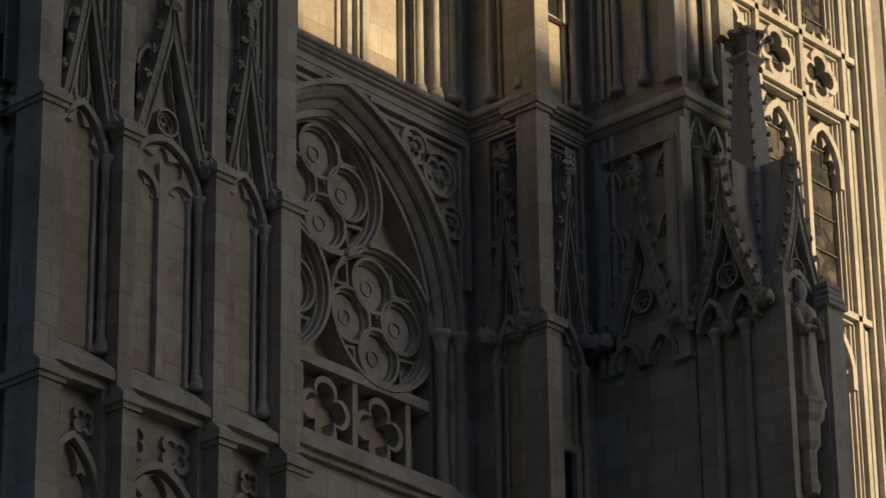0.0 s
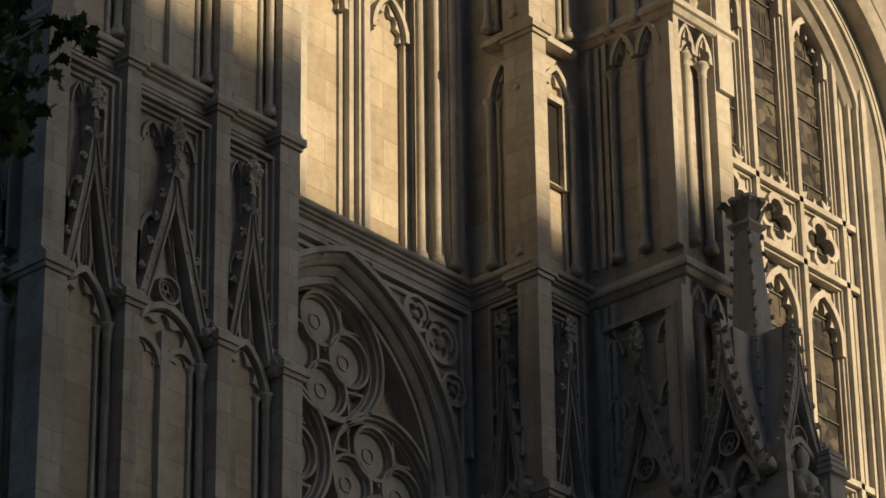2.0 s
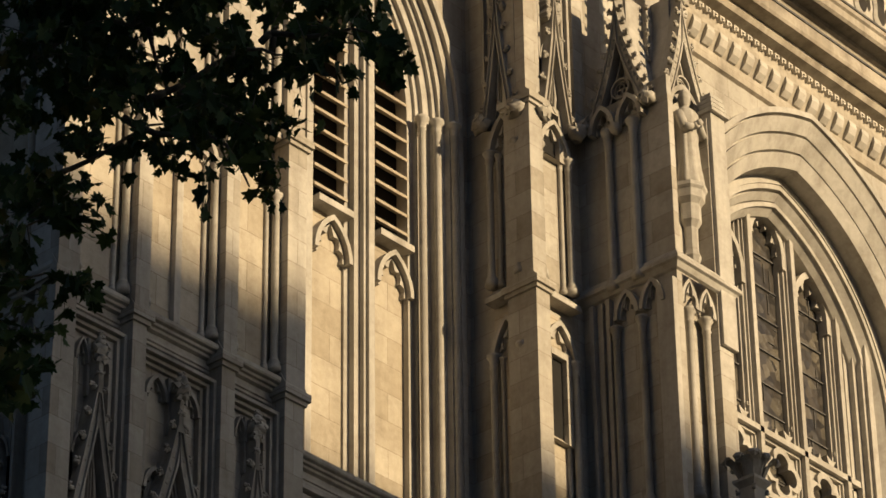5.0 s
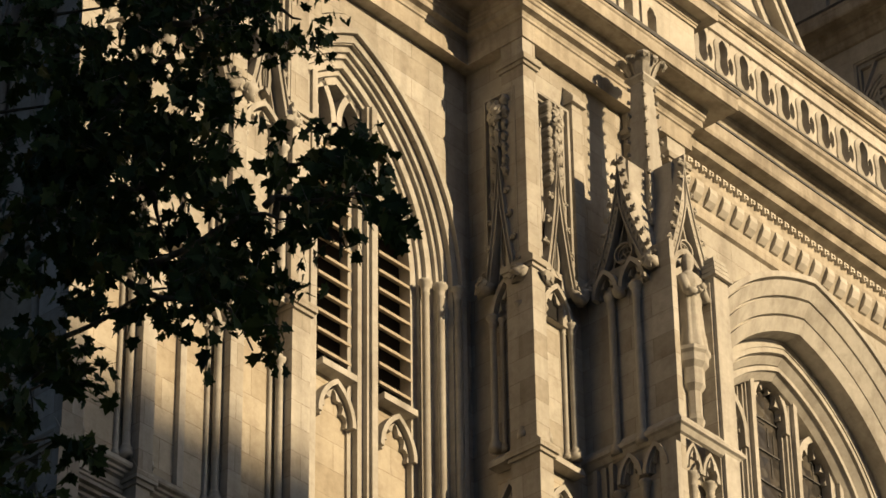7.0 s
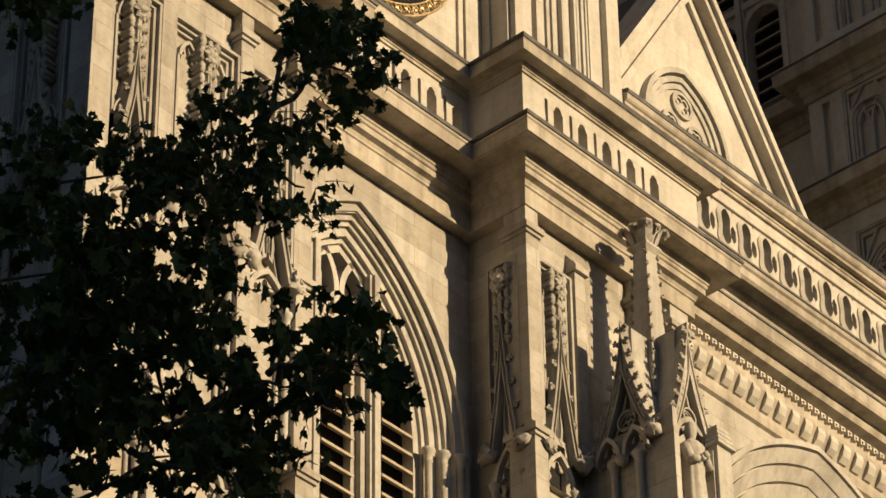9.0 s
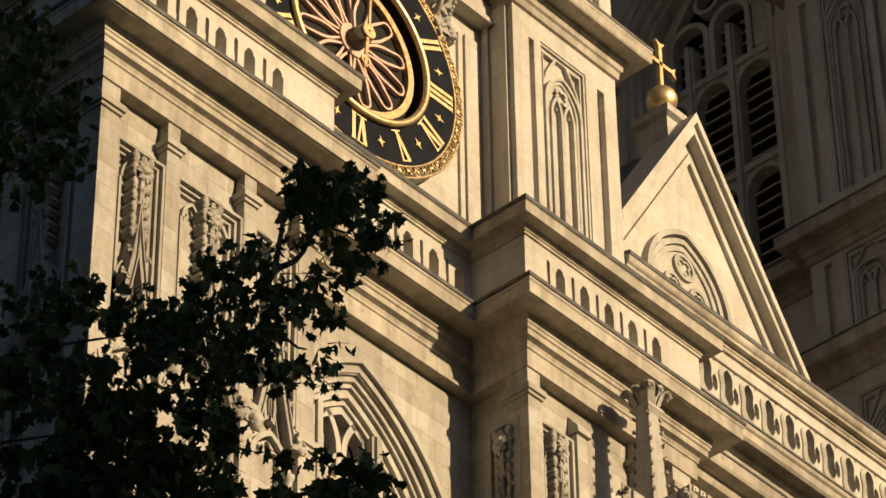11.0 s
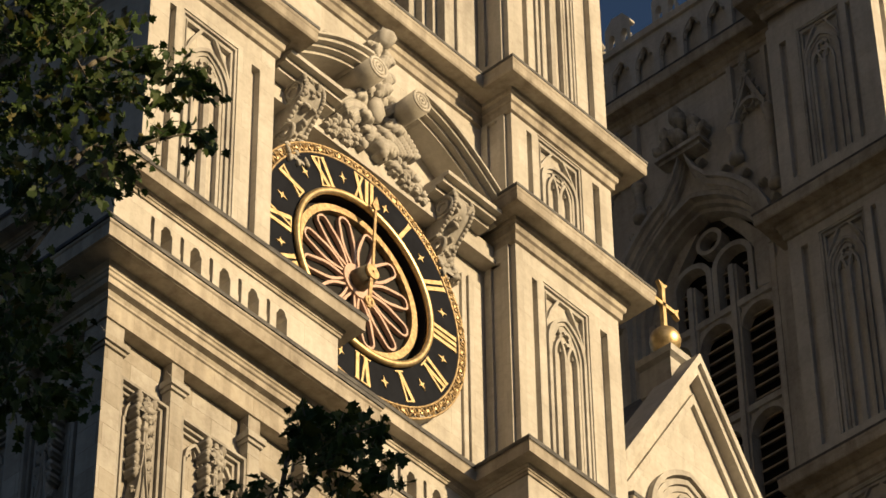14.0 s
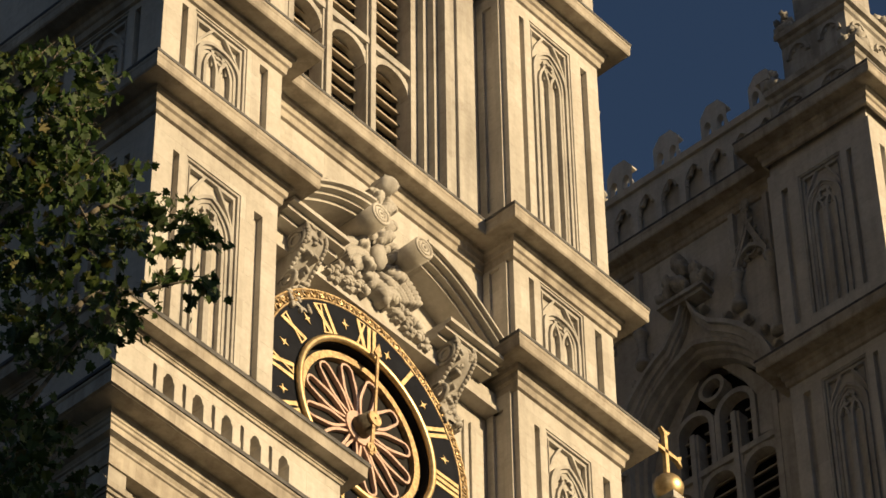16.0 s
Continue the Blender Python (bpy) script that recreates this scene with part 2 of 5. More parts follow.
def sprig(m, f, s, d, z, r, n=5):
    """A spray of pointed carved leaves."""
    for i in range(n):
        a = 2 * math.pi * (i + rng.random()) / n
        tip = Vector((math.cos(a) * r * rng.uniform(0.8, 1.4), r * rng.uniform(0.1, 0.5), math.sin(a) * r * rng.uniform(0.8, 1.4)))
        side = Vector((-math.sin(a), 0.0, math.cos(a))) * r * 0.36
        mid = tip * 0.55 + Vector((0, r * 0.35, 0))
        pts = [Vector((0, 0, 0)), mid + side, tip, mid - side, mid * 0.7 + Vector((0, r * 0.25, 0)), mid * 0.6 - Vector((0, r * 0.5, 0))]
        m.add([f(s + p.x, d + p.y, z + p.z) for p in pts], [(0, 1, 4), (1, 2, 4), (2, 3, 4), (3, 0, 4), (0, 1, 5), (1, 2, 5), (2, 3, 5), (3, 0, 5)])


def frond(m, f, s, d, z, r, turn, curl=0.5):
    """A carved acanthus leaf in relief: a lobed, ridged blade that bends along its rib and curls out at the tip."""
    x, y, n = s, z, 12
    vv = []
    for i in range(n + 1):
        u = i / n
        a = turn + 2 * curl * (u - 0.2)
        x, y = x + r / n * math.cos(a), y + r / n * math.sin(a)
        w = r * 0.36 * math.sin(0.3 + 2.75 * u) * (0.42 + 0.58 * abs(math.sin(12.5 * u)))
        out = d + r * (0.1 + 0.34 * math.sin(u * 2.4))
        for v in (-1.0, -0.95, -0.5, 0.0, 0.5, 0.95, 1.0):
            lift = out - r * 0.13 * v * v + (r * 0.07 if abs(v) == 0.5 else 0.0) - (r * 0.03 if v == 0 else 0.0)
            if abs(v) == 1.0:
                lift = d - 0.1
            vv.append(f(x - w * v * math.sin(a), lift, y + w * v * math.cos(a)))
    m.add(vv, [(i * 7 + q, i * 7 + q + 1, i * 7 + q + 8, i * 7 + q + 7) for i in range(n) for q in range(6)], True)


def leaf_part(name, f, spec, mat, parent):
    """One carved leaf as a piece of its own."""
    m = Mesh()
    frond(m, f, *spec)
    return part(name, m, mat, parent)


def rose(f, s, d, z, r, parent):
    """A carved rose: a button in two rounds of petals."""
    m = Mesh()
    lump(m, f(s, d + r * 0.5, z), r * 0.26, (1, 1, 1), 0.3)
    ob = part("rose", m, trim_stone, parent)
    for n, e in ((5, 0.16), (6, 0.3)):
        for i in range(n):
            a = 2 * math.pi * (i + 0.5 * (n % 2)) / n
            leaf_part("petal", f, (s + r * e * math.cos(a), d + r * 0.3 * (0.45 - e), z + r * e * math.sin(a), r * 0.8, a, 0.1), trim_stone, ob)


def crocket(m, f, s, d, z, r, lean):
    """A curled leaf on the edge of a gable."""
    lump(m, f(s, d, z), r * 0.7, (1, 1, 0.8), 0.9)
    lump(m, f(s + lean * r * 0.7, d + r * 0.2, z + r * 0.6), r * 0.45, (1, 1, 1), 0.9)
    sprig(m, f, s + lean * r * 0.4, d, z + r * 0.3, r * 1.05, 4)


def gablet(m, f, c, w, z0, z1, d=0.08, leaves=5, bend=1.25, tip=True):
    """A steep crocketed gable with carved rakes, a roundel or a tall light in it, and a finial."""
    h = z1 - z0
    us = [i / 9 for i in range(10)]

    def half(u):
        return w * (1 - u) ** bend
    off = min(0.15, w * 0.28)
    for k in (-1, 1):
        for e0, e1, q in ((0.0, 0.16, 1.0), (0.16, 0.8, 0.86), (0.8, 1.0, 1.0), (1.3, 1.55, 0.35)):
            a = [(c + k * max(0.004, half(u) - off * e0), z0 + h * u) for u in us]
            b = [(c + k * max(0.002, half(u) - off * e1), z0 + h * u) for u in us]
            band(m, f, a, b, -0.05, d * q)
        for i in range(leaves * 2):
            u = (i + 0.5) / (leaves * 2)
            if half(u) > off * 0.8:
                lump(m, f(c + k * (half(u) - off * 0.46), d * 0.8, z0 + h * u), off * 0.22, (1, 0.7, 1.4), 0.9)
        for i in range(leaves):
            u = (i + 0.6) / (leaves + 0.3)
            crocket(m, f, c + k * (half(u) + 0.035), d * 0.8, z0 + h * u, 0.058, k)
    if w > 0.45:
        r, zc = w * 0.3, z0 + h * 0.2
        for e0, e1, q in ((1.0, 0.84, 0.7), (0.78, 0.66, 0.45)):
            band(m, f, ring(c, zc, r * e0, 20), ring(c, zc, r * e1, 20), -0.05, d * q, True)
        for k in range(3):
            q = math.pi / 2 + k * 2 * math.pi / 3
            band(m, f, ring(c + r * 0.33 * math.cos(q), zc + r * 0.33 * math.sin(q), r * 0.31, 12), ring(c + r * 0.33 * math.cos(q), zc + r * 0.33 * math.sin(q), r * 0.22, 12), -0.05, d * 0.35, True)
        for k in (-1, 1):
            band(m, f, [(c + k * w * 0.03, z0 + h * 0.62), (c + k * w * 0.2, z0 + h * 0.36)], [(c + k * w * 0.08, z0 + h * 0.64), (c + k * w * 0.26, z0 + h * 0.34)], -0.05, d * 0.45)
    else:
        for k in (-1, 1):
            q = [(c + k * w * e, z0 + h * u) for e, u in ((0.06, 0.62), (0.3, 0.2), (0.22, 0.1), (0.06, 0.12))]
            band(m, f, q, [(c + (x - c) * 0.62, z0 + h * 0.32 + (z - z0 - h * 0.32) * 0.86) for x, z in q], -0.05, d * 0.5, True)
    if tip:
        band(m, f, [(c - 0.035, z1 - 0.3), (c - 0.03, z1 + 0.3)], [(c + 0.035, z1 - 0.3), (c + 0.03, z1 + 0.3)], -0.05, d)
        for z, r in ((0.0, 0.06), (0.2, 0.1), (0.3, 0.13), (0.4, 0.1), (0.5, 0.06)):
            lump(m, f(c, d * 0.9, z1 + z - 0.05), r * 0.75, (1, 1, 0.8), 0.9)
            sprig(m, f, c, d * 0.9, z1 + z - 0.05, r, 6)


def arch_head(m, f, c, w, z0, h, d=0.1, lobes=3):
    """A cusped arch over a panel, in two orders."""
    o = min(0.07, w * 0.28)
    a, b = arch(c, w, z0, h, 9), arch(c, w - o, z0, h - o * 1.15, 9)
    band(m, f, a, b, -0.06, d)
    b2 = arch(c, w - o * 1.4, z0, h - o * 1.7, 12)
    band(m, f, b2, cusps(b2, (c, z0), lobes, 0.34), -0.06, d * 0.5)


def wall_arch(m, f, s0, s1, z0, z1, path, d0, d1):
    """A wall with an arched opening cut through."""
    p = legs(path, z0)
    v, faces = [], []

    def quad(*pts):
        k = len(v)
        v.extend(f(s, d1, z) for s, z in pts)
        faces.append((k, k + 1, k + 2, k + 3))
    quad((s0, z0), (p[0][0], z0), (p[0][0], z1), (s0, z1))
    quad((p[-1][0], z0), (s1, z0), (s1, z1), (p[-1][0], z1))
    for a, b in zip(path, path[1:]):
        quad(a, b, (b[0], z1), (a[0], z1))
    for a, b in zip(p, p[1:]):
        k = len(v)
        v.extend([f(a[0], d1, a[1]), f(b[0], d1, b[1]), f(b[0], d0, b[1]), f(a[0], d0, a[1])])
        faces.append((k, k + 1, k + 2, k + 3))
    m.add(v, faces)


def orders(parent, f, c, w, z0, h, zb, steps):
    """Moulded jambs and arch: rings of (width, depth) that step in from the wall."""
    e = 0.0
    for width, *ds in steps:
        d = ds[-1]
        a = legs(arch(c, w - e, z0, h - e * 1.1, 26), zb)
        e += width
        b = legs(arch(c, w - e, z0, h - e * 1.1, 26), zb)
        m = Mesh()
        band(m, f, a, b, d - 0.35, d, False, ds[0])
        part("arch_order", m, trim_stone, parent)


# ---- plan ----
XC, XN = 29.1, 38.95            # axes of the clock tower and of the nave
YW, YB = 27.4, 26.35            # tower wall, buttress faces
BL, BR = (23.15, 26.86), (31.5, 34.95)      # buttresses below the great cornice
UL, UR = (23.88, 26.45), (31.92, 34.45)     # and above it
YU = 26.75
YBACK = 39.0
SIDE = 33.0                     # middle of the tower's flanks
PLAN_LOW = [(BL[0], YBACK), (BL[0], YB), (BL[1], YB), (BL[1], YW), (BR[0], YW), (BR[0], YB), (BR[1], YB), (BR[1], 28.0)]
PLAN_UP = [(UL[0] + 0.6, 40), (UL[0] + 0.6, 34.8), (UL[0], 34.8), (UL[0], YU), (UL[1], YU), (UL[1], YW), (UR[0], YW), (UR[0], YU), (UR[1], YU), (UR[1], 29.4),
           (UR[1] - 0.65, 29.4), (UR[1] - 0.65, 34.8), (UR[1], 34.8), (UR[1], 37.5)]

# ---- ground and the unseen shading block behind ----
m = Mesh()
m.add([(-2500, -2500, 0), (2500, -2500, 0), (2500, 2500, 0), (-2500, 2500, 0)], [(0, 1, 2, 3)])
tagged(part("ground", m, grass), "worn grass and paving round the abbey", "ground", kind="structure")
# added out of view; height and right end set where the shade stops
row = thing("shade_block", "unseen plain stuccoed block added to shade the tower's lower front", "building")
m = Mesh()
slab(m, [(-90, -92), (58.0, -92), (58.0, -70), (-90, -70)], 0, 53.15)
part("wall", m, block_stucco, row)
m = Mesh()
slab(m, [(-90.4, -92.4), (58.3, -92.4), (58.3, -69.6), (-90.4, -69.6)], 53.15, 53.85)
part("roof", m, lead, row)
# extra step that lifts the shade line on the left buttress
m = Mesh()
slab(m, [(-89, -91), (52.2, -91), (52.2, -71), (-89, -71)], 53.85, 54.7)
part("shade_step", m, block_stucco, row)


# ---- the clock tower ----
tower = thing("bell_tower", "sunlit limestone abbey tower with stepped panelled buttresses and clock", "tower", "west towers")
m = Mesh()
slab(m, [(BL[0], YBACK), (BL[0], YB), (BL[1], YB), (BL[1], YW + 0.55), (BR[0], YW + 0.55), (BR[0], YB), (BR[1], YB), (BR[1], YBACK)], 0, 34.0)
part("wall", m, ashlar, tower)
up = [(UL[0] + 0.65, 37.4), (UL[0] + 0.65, 34.8), (UL[0] + 0.12, 34.8), (UL[0] + 0.12, YU + 0.12), (UL[1], YU + 0.12), (UL[1], YW + 1.15), (UR[0], YW + 1.15), (UR[0], YU + 0.12),
      (UR[1] - 0.12, YU + 0.12), (UR[1] - 0.12, 29.4), (UR[1] - 1.8, 29.4), (UR[1] - 1.8, 34.8), (UR[1] - 0.12, 34.8), (UR[1] - 0.12, 37.4)]
m = Mesh()
slab(m, up, 34.0, 58.6)
part("upper_wall", m, smooth_stone, tower)

# bay between the buttresses: a blind window below, a louvred one above
fw = front(YW)
m = Mesh()
box(m, fw, BL[1], BR[0], -0.55, 0.0, 0, 17.6)
wall_arch(m, fw, BL[1], BR[0], 17.6, 22.9, arch(XC, 1.98, 19.75, 2.62, 14), -0.55, 0)
wall_arch(m, fw, BL[1], BR[0], 22.9, 34.0, arch(XC, 2.0, 29.2, 3.1, 14), -0.55, 0)
part("bay_wall", m, ashlar, tower)
m = Mesh()
orders(tower, fw, XC, 2.16, 19.75, 2.8, 17.6, [(0.07, 0.11), (0.05, 0.03), (0.07, 0.05, -0.04), (0.04, -0.12), (0.07, -0.06, -0.14), (0.04, -0.2), (0.05, -0.16)])
orders(tower, fw, XC, 2.2, 29.2, 3.35, 22.9, [(0.09, 0.1), (0.12, 0.03), (0.1, -0.06), (0.07, -0.12), (0.13, -0.18), (0.08, -0.25), (0.12, -0.3)])
for s in (-1, 1):
    for k, (e, d) in enumerate(((2.06, 0.06), (1.83, -0.05), (1.62, -0.14))):
        m = Mesh()
        shaft(m, fw, XC + s * e, d, 23.0, 29.2, 0.055)
        part("jamb_shaft", m, trim_stone, tower)
        if k < 2:
            m = Mesh()
            shaft(m, fw, XC + s * (e + 0.03), d, 16.7, 19.75, 0.075)
            part("jamb_shaft", m, trim_stone, tower)
m = Mesh()
box(m, fw, XC - 1.8, XC + 1.8, -0.5, -0.46, 17.7, 22.4)
part("blind_panel", m, panel_stone, tower)
tr = Mesh()
for cx, cz in ((XC - 0.02, 21.2), (XC - 0.96, 19.68), (XC + 0.94, 19.68)):
    for r0, r1, d in ((0.955, 0.91, -0.16), (0.91, 0.87, -0.22), (0.87, 0.83, -0.3)):
        band(tr, fw, ring(cx, cz, r0, 40), ring(cx, cz, r1, 40), -0.5, d, True)
    for k in range(4):
        a = k * math.pi / 2 + 0.12
        x, z = cx + 0.46 * math.cos(a), cz + 0.46 * math.sin(a)
        band(tr, fw, ring(x, z, 0.375, 24), ring(x, z, 0.335, 24), -0.5, -0.3, True)
        band(tr, fw, ring(x, z, 0.335, 24), ring(x, z, 0.3, 24), -0.5, -0.37, True)
        prism(tr, fw, ring(x, z, 0.29, 24), -0.5, -0.42)
        band(tr, fw, ring(x, z, 0.11, 12), ring(x, z, 0.085, 12), -0.5, -0.395, True)
        b = math.pi / 4 + math.pi / 2 * k + 0.12
        q = [(cx + r * math.cos(b + e), cz + r * math.sin(b + e)) for r, e in ((0.84, 0.3), (0.84, 0.15), (0.84, 0.0), (0.84, -0.15), (0.84, -0.3), (0.56, 0.0))]
        mid = (cx + 0.74 * math.cos(b), cz + 0.74 * math.sin(b))
        band(tr, fw, q, [(mid[0] + (x_ - mid[0]) * 0.72, mid[1] + (z_ - mid[1]) * 0.72) for x_, z_ in q], -0.5, -0.34, True)
    band(tr, fw, ring(cx, cz, 0.13, 14), ring(cx, cz, 0.09, 14), -0.5, -0.34, True)
box(tr, fw, XC - 1.8, XC + 1.8, -0.5, -0.18, 18.68, 18.82)
box(tr, fw, XC - 1.8, XC + 1.8, -0.5, -0.1, 17.6, 17.74)
for k in range(-2, 3):
    box(tr, fw, XC + 0.95 * k - 0.52, XC + 0.95 * k - 0.43, -0.5, -0.22, 17.7, 18.7)
    if abs(k) < 2:
        band(tr, fw, foils(XC + 0.95 * k, 18.21, 0.43, 4, 0.42, math.pi / 4), foils(XC + 0.95 * k, 18.21, 0.35, 4, 0.46, math.pi / 4), -0.5, -0.26, True)
box(tr, fw, BL[1], BR[0], 0, 0.16, 17.42, 17.5)
wedge(tr, fw, BL[1], BR[0], 0.0, 0.16, 17.5, 17.72)
box(tr, fw, BL[1], BR[0], 0, 0.08, 17.34, 17.42)
part("blind_tracery", tr, trim_stone, tower)
for s in (-1, 1):
    m = Mesh()
    for x, z, r in ((1.28, 22.1, 0.26), (1.74, 21.86, 0.32), (1.96, 21.26, 0.24)):
        band(m, fw, ring(XC + s * x, z, r, 24), ring(XC + s * x, z, r - 0.05, 24), 0.0, 0.09, True)
        band(m, fw, foils(XC + s * x, z, r - 0.04, 3, 0.42, math.pi / 2), foils(XC + s * x, z, r - 0.11, 3, 0.5, math.pi / 2), 0.0, 0.06, True)
        lump(m, fw(XC + s * x, 0.02, z), r * 0.24)
    for e, d in ((0.0, 0.12), (0.1, 0.06)):
        band(m, fw, [(XC + s * 2.28 - s * e, 20.4), (XC + s * 2.28 - s * e, 22.46 - e), (XC + s * 0.4, 22.46 - e)], [(XC + s * 2.22 - s * e, 20.4), (XC + s * 2.22 - s * e, 22.4 - e), (XC + s * 0.4, 22.4 - e)], 0.0, d)
    part("spandrel_tracery", m, trim_stone, tower)

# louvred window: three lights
# flat sheet behind the slats, the shade between them painted near-black
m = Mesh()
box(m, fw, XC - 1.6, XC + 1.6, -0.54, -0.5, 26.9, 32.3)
part("dark_sheet", m, painted_dark, tower)
m = Mesh()
box(m, fw, XC - 1.6, XC + 1.6, -0.5, -0.4, 23.0, 27.0)
part("blind_light", m, panel_stone, tower)
m = Mesh()
for k in (-1.19, 0, 1.19):
    arch_head(m, front(YW + 0.4), XC + k, 0.36, 26.3, 0.62, 0.16, 5)
for k in (-0.595, 0.595):
    for w, d in ((0.29, -0.36), (0.2, -0.26), (0.1, -0.18), (0.05, -0.13)):
        box(m, fw, XC + k - w, XC + k + w, -0.5, d, 23.0, 31.2 if w > 0.1 else 31.6)
for k in (-1.19, 0, 1.19):
    band(m, fw, [(XC + k - 0.33, 27.0), (XC + k + 0.33, 27.0)], [(XC + k - 0.33, 27.1), (XC + k + 0.33, 27.1)], -0.5, -0.2)
    for w, d in ((0.37, -0.3), (0.3, -0.36)):
        a = arch(XC + k, w, 30.2 if k else 30.5, 0.62, 8)
        band(m, fw, a, arch(XC + k, w - 0.07, 30.2 if k else 30.5, 0.54, 8), -0.5, d)
for k in (-0.3, 0.3):
    a = arch(XC + k, 0.3, 31.1, 0.7, 8)
    band(m, fw, legs(a, 30.6), legs(arch(XC + k, 0.2, 31.1, 0.56, 8), 30.6), -0.5, -0.3)
part("mullions", m, trim_stone, tower)
slat = Mesh()
v = [(-0.32, -0.02, -0.1), (0.32, -0.02, -0.1), (0.32, -0.2, -0.22), (-0.32, -0.2, -0.22), (-0.32, -0.02, -0.06), (0.32, -0.02, -0.06), (0.32, -0.2, -0.175), (-0.32, -0.2, -0.175)]
slat.add(v, [(0, 1, 2, 3), (4, 5, 6, 7), (0, 1, 5, 4), (2, 3, 7, 6), (1, 2, 6, 5), (0, 3, 7, 4)])
slat_ob = part("louvre_slat", slat, slat_stone, tower)
slat_ob.location = (XC - 1.19, YW + 0.5, 27.5)
for k in (-1.19, 0, 1.19):
    for i in range(12):
        if (k, i) != (-1.19, 0):
            o = new("louvre_slat", slat_ob.data)
            o.parent, o.location = tower, (XC + k, YW + 0.5, 27.5 + 0.3 * i)


def buttress_face(f, spots, wide=0.3, two=(), bare=(), corner=0.42):
    """Panelled Gothic face: posts with weathered heads, cusped panels, crocketed gablets."""
    for n_, s in enumerate(spots):
        if n_ in bare:
            continue
        w = (corner if n_ in (0, len(spots) - 1) else wide) / 2
        post = Mesh()
        for z0, z1, d in ((0, 16.35, 0.42), (16.35, 19.6, 0.32), (19.6, 22.7, 0.24), (22.7, 26.25, 0.26), (26.25, 29.2, 0.22), (29.2, 33.08, 0.17)):
            e = w
            box(post, f, s - e, s + e, -0.24 if z0 > 22 else -0.1, d, z0, z1)
        for z, d, n in ((16.35, 0.42, 0.32), (19.6, 0.32, 0.24), (22.66, 0.24, 0.26), (26.25, 0.26, 0.22), (29.2, 0.22, 0.17), (32.68, 0.17, 0.17)):
            e = w
            box(post, f, s - e - 0.06, s + e + 0.06, -0.3, d + 0.07, z - 0.03, z + 0.07)
            box(post, f, s - e - 0.03, s + e + 0.03, -0.27, d + 0.035, z - 0.09, z - 0.03)
            wedge(post, f, s - e - 0.02, s + e + 0.02, n - 0.1, d + 0.05, z + 0.07, z + 0.3)
        part("post", post, ashlar, tower)
    for i, (a, b) in enumerate(zip(spots, spots[1:])):
        lo = a + (corner if i == 0 else wide) / 2
        hi = b - (corner if i == len(spots) - 2 else wide) / 2
        c, w = (lo + hi) / 2, (hi - lo) / 2
        if w < 0.12:
            continue
        trims = Mesh()
        wedge(trims, f, c - w, c + w, 0.0, 0.3, 16.72, 17.0)
        box(trims, f, c - w, c + w, 0.0, 0.3, 16.6, 16.72)
        box(trims, f, c - w, c + w, 0.0, 0.2, 16.5, 16.6)
        arch_head(trims, f, c, w, 15.2, 0.75, 0.16, 3)
        for k in (-1, 1):
            band(trims, f, foils(c + k * w * 0.52, 16.15, w * 0.4, 4, 0.4), foils(c + k * w * 0.52, 16.15, w * 0.28, 4, 0.5), 0, 0.06, True)
            box(trims, f, c + k * (w - 0.04) - 0.04, c + k * (w - 0.04) + 0.04, 0, 0.18, 12, 16.55)
            shaft(trims, f, c + k * (w - 0.12), 0.1, 12, 15.25, 0.045)
        part("panel_moulding", trims, trim_stone, tower)
        for z0, zs, h in ((16.95, 19.2, 0.68), (22.95, 25.35, 0.62), (26.5, 28.55, 0.62)):
            trims = Mesh()
            arch_head(trims, f, c, w - 0.02, zs, h, 0.14, 5)
            for k in (-1, 1):
                shaft(trims, f, c + k * (w - 0.05), 0.1, z0, zs + 0.1, 0.05)
                shaft(trims, f, c + k * (w - 0.15), 0.03, z0, zs + 0.05, 0.032)
            if i in two:
                box(trims, f, c - 0.05, c + 0.05, 0, 0.09, z0, zs + h * 0.5)
                for k in (-1, 1):
                    arch_head(trims, f, c + k * w / 2, w / 2, zs - 0.1, 0.34, 0.08, 3)
            part("panel_moulding", trims, trim_stone, tower)
        trims = Mesh()
        box(trims, f, c - w, c + w, 0, 0.2, 26.22, 26.3)
        wedge(trims, f, c - w, c + w, 0.0, 0.2, 26.3, 26.5)
        part("string_course", trims, trim_stone, tower)
        for z0, z1 in ((19.5, 21.85), (28.95, 31.75)):
            trims = Mesh()
            top = z1 + 0.55
            gablet(trims, f, c, w - 0.02, z0 + 0.1, z1 - 0.1, 0.22, 6, 1.15 if z0 < 25 else 1.6)
            if z0 > 25:
                for i_ in range(7):
                    for k in (-1, 1):
                        frond(trims, f, c + k * 0.02, 0.12, z1 - 0.95 + 0.2 * i_, 0.2 if i_ < 5 else 0.24, math.pi / 2 - k * 0.9, k * 0.7)
            for e, d in ((0.0, 0.16), (0.055, 0.1), (0.11, 0.05)):
                q = [(c - w + e, z0 + 0.5), (c - w + e, top - e), (c + w - e, top - e), (c + w - e, z0 + 0.5)]
                band(trims, f, q, [(c - w + e + 0.045, z0 + 0.5), (c - w + e + 0.045, top - e - 0.045), (c + w - e - 0.045, top - e - 0.045), (c + w - e - 0.045, z0 + 0.5)], 0, d)
            for k in (-1, 1):
                for zz in (top - 0.55, z0 + 1.15):
                    arch_head(trims, f, c + k * (w - 0.16) * 0.58, (w - 0.16) * 0.4, zz, 0.32, 0.09, 3)
                    box(trims, f, c + k * (w - 0.17) - 0.02, c + k * (w - 0.17) + 0.02, 0, 0.08, z0 + 0.5, zz)
                box(trims, f, c + k * 0.05 - 0.018, c + k * 0.05 + 0.018, 0, 0.06, z1 - 0.4, top - 0.2)
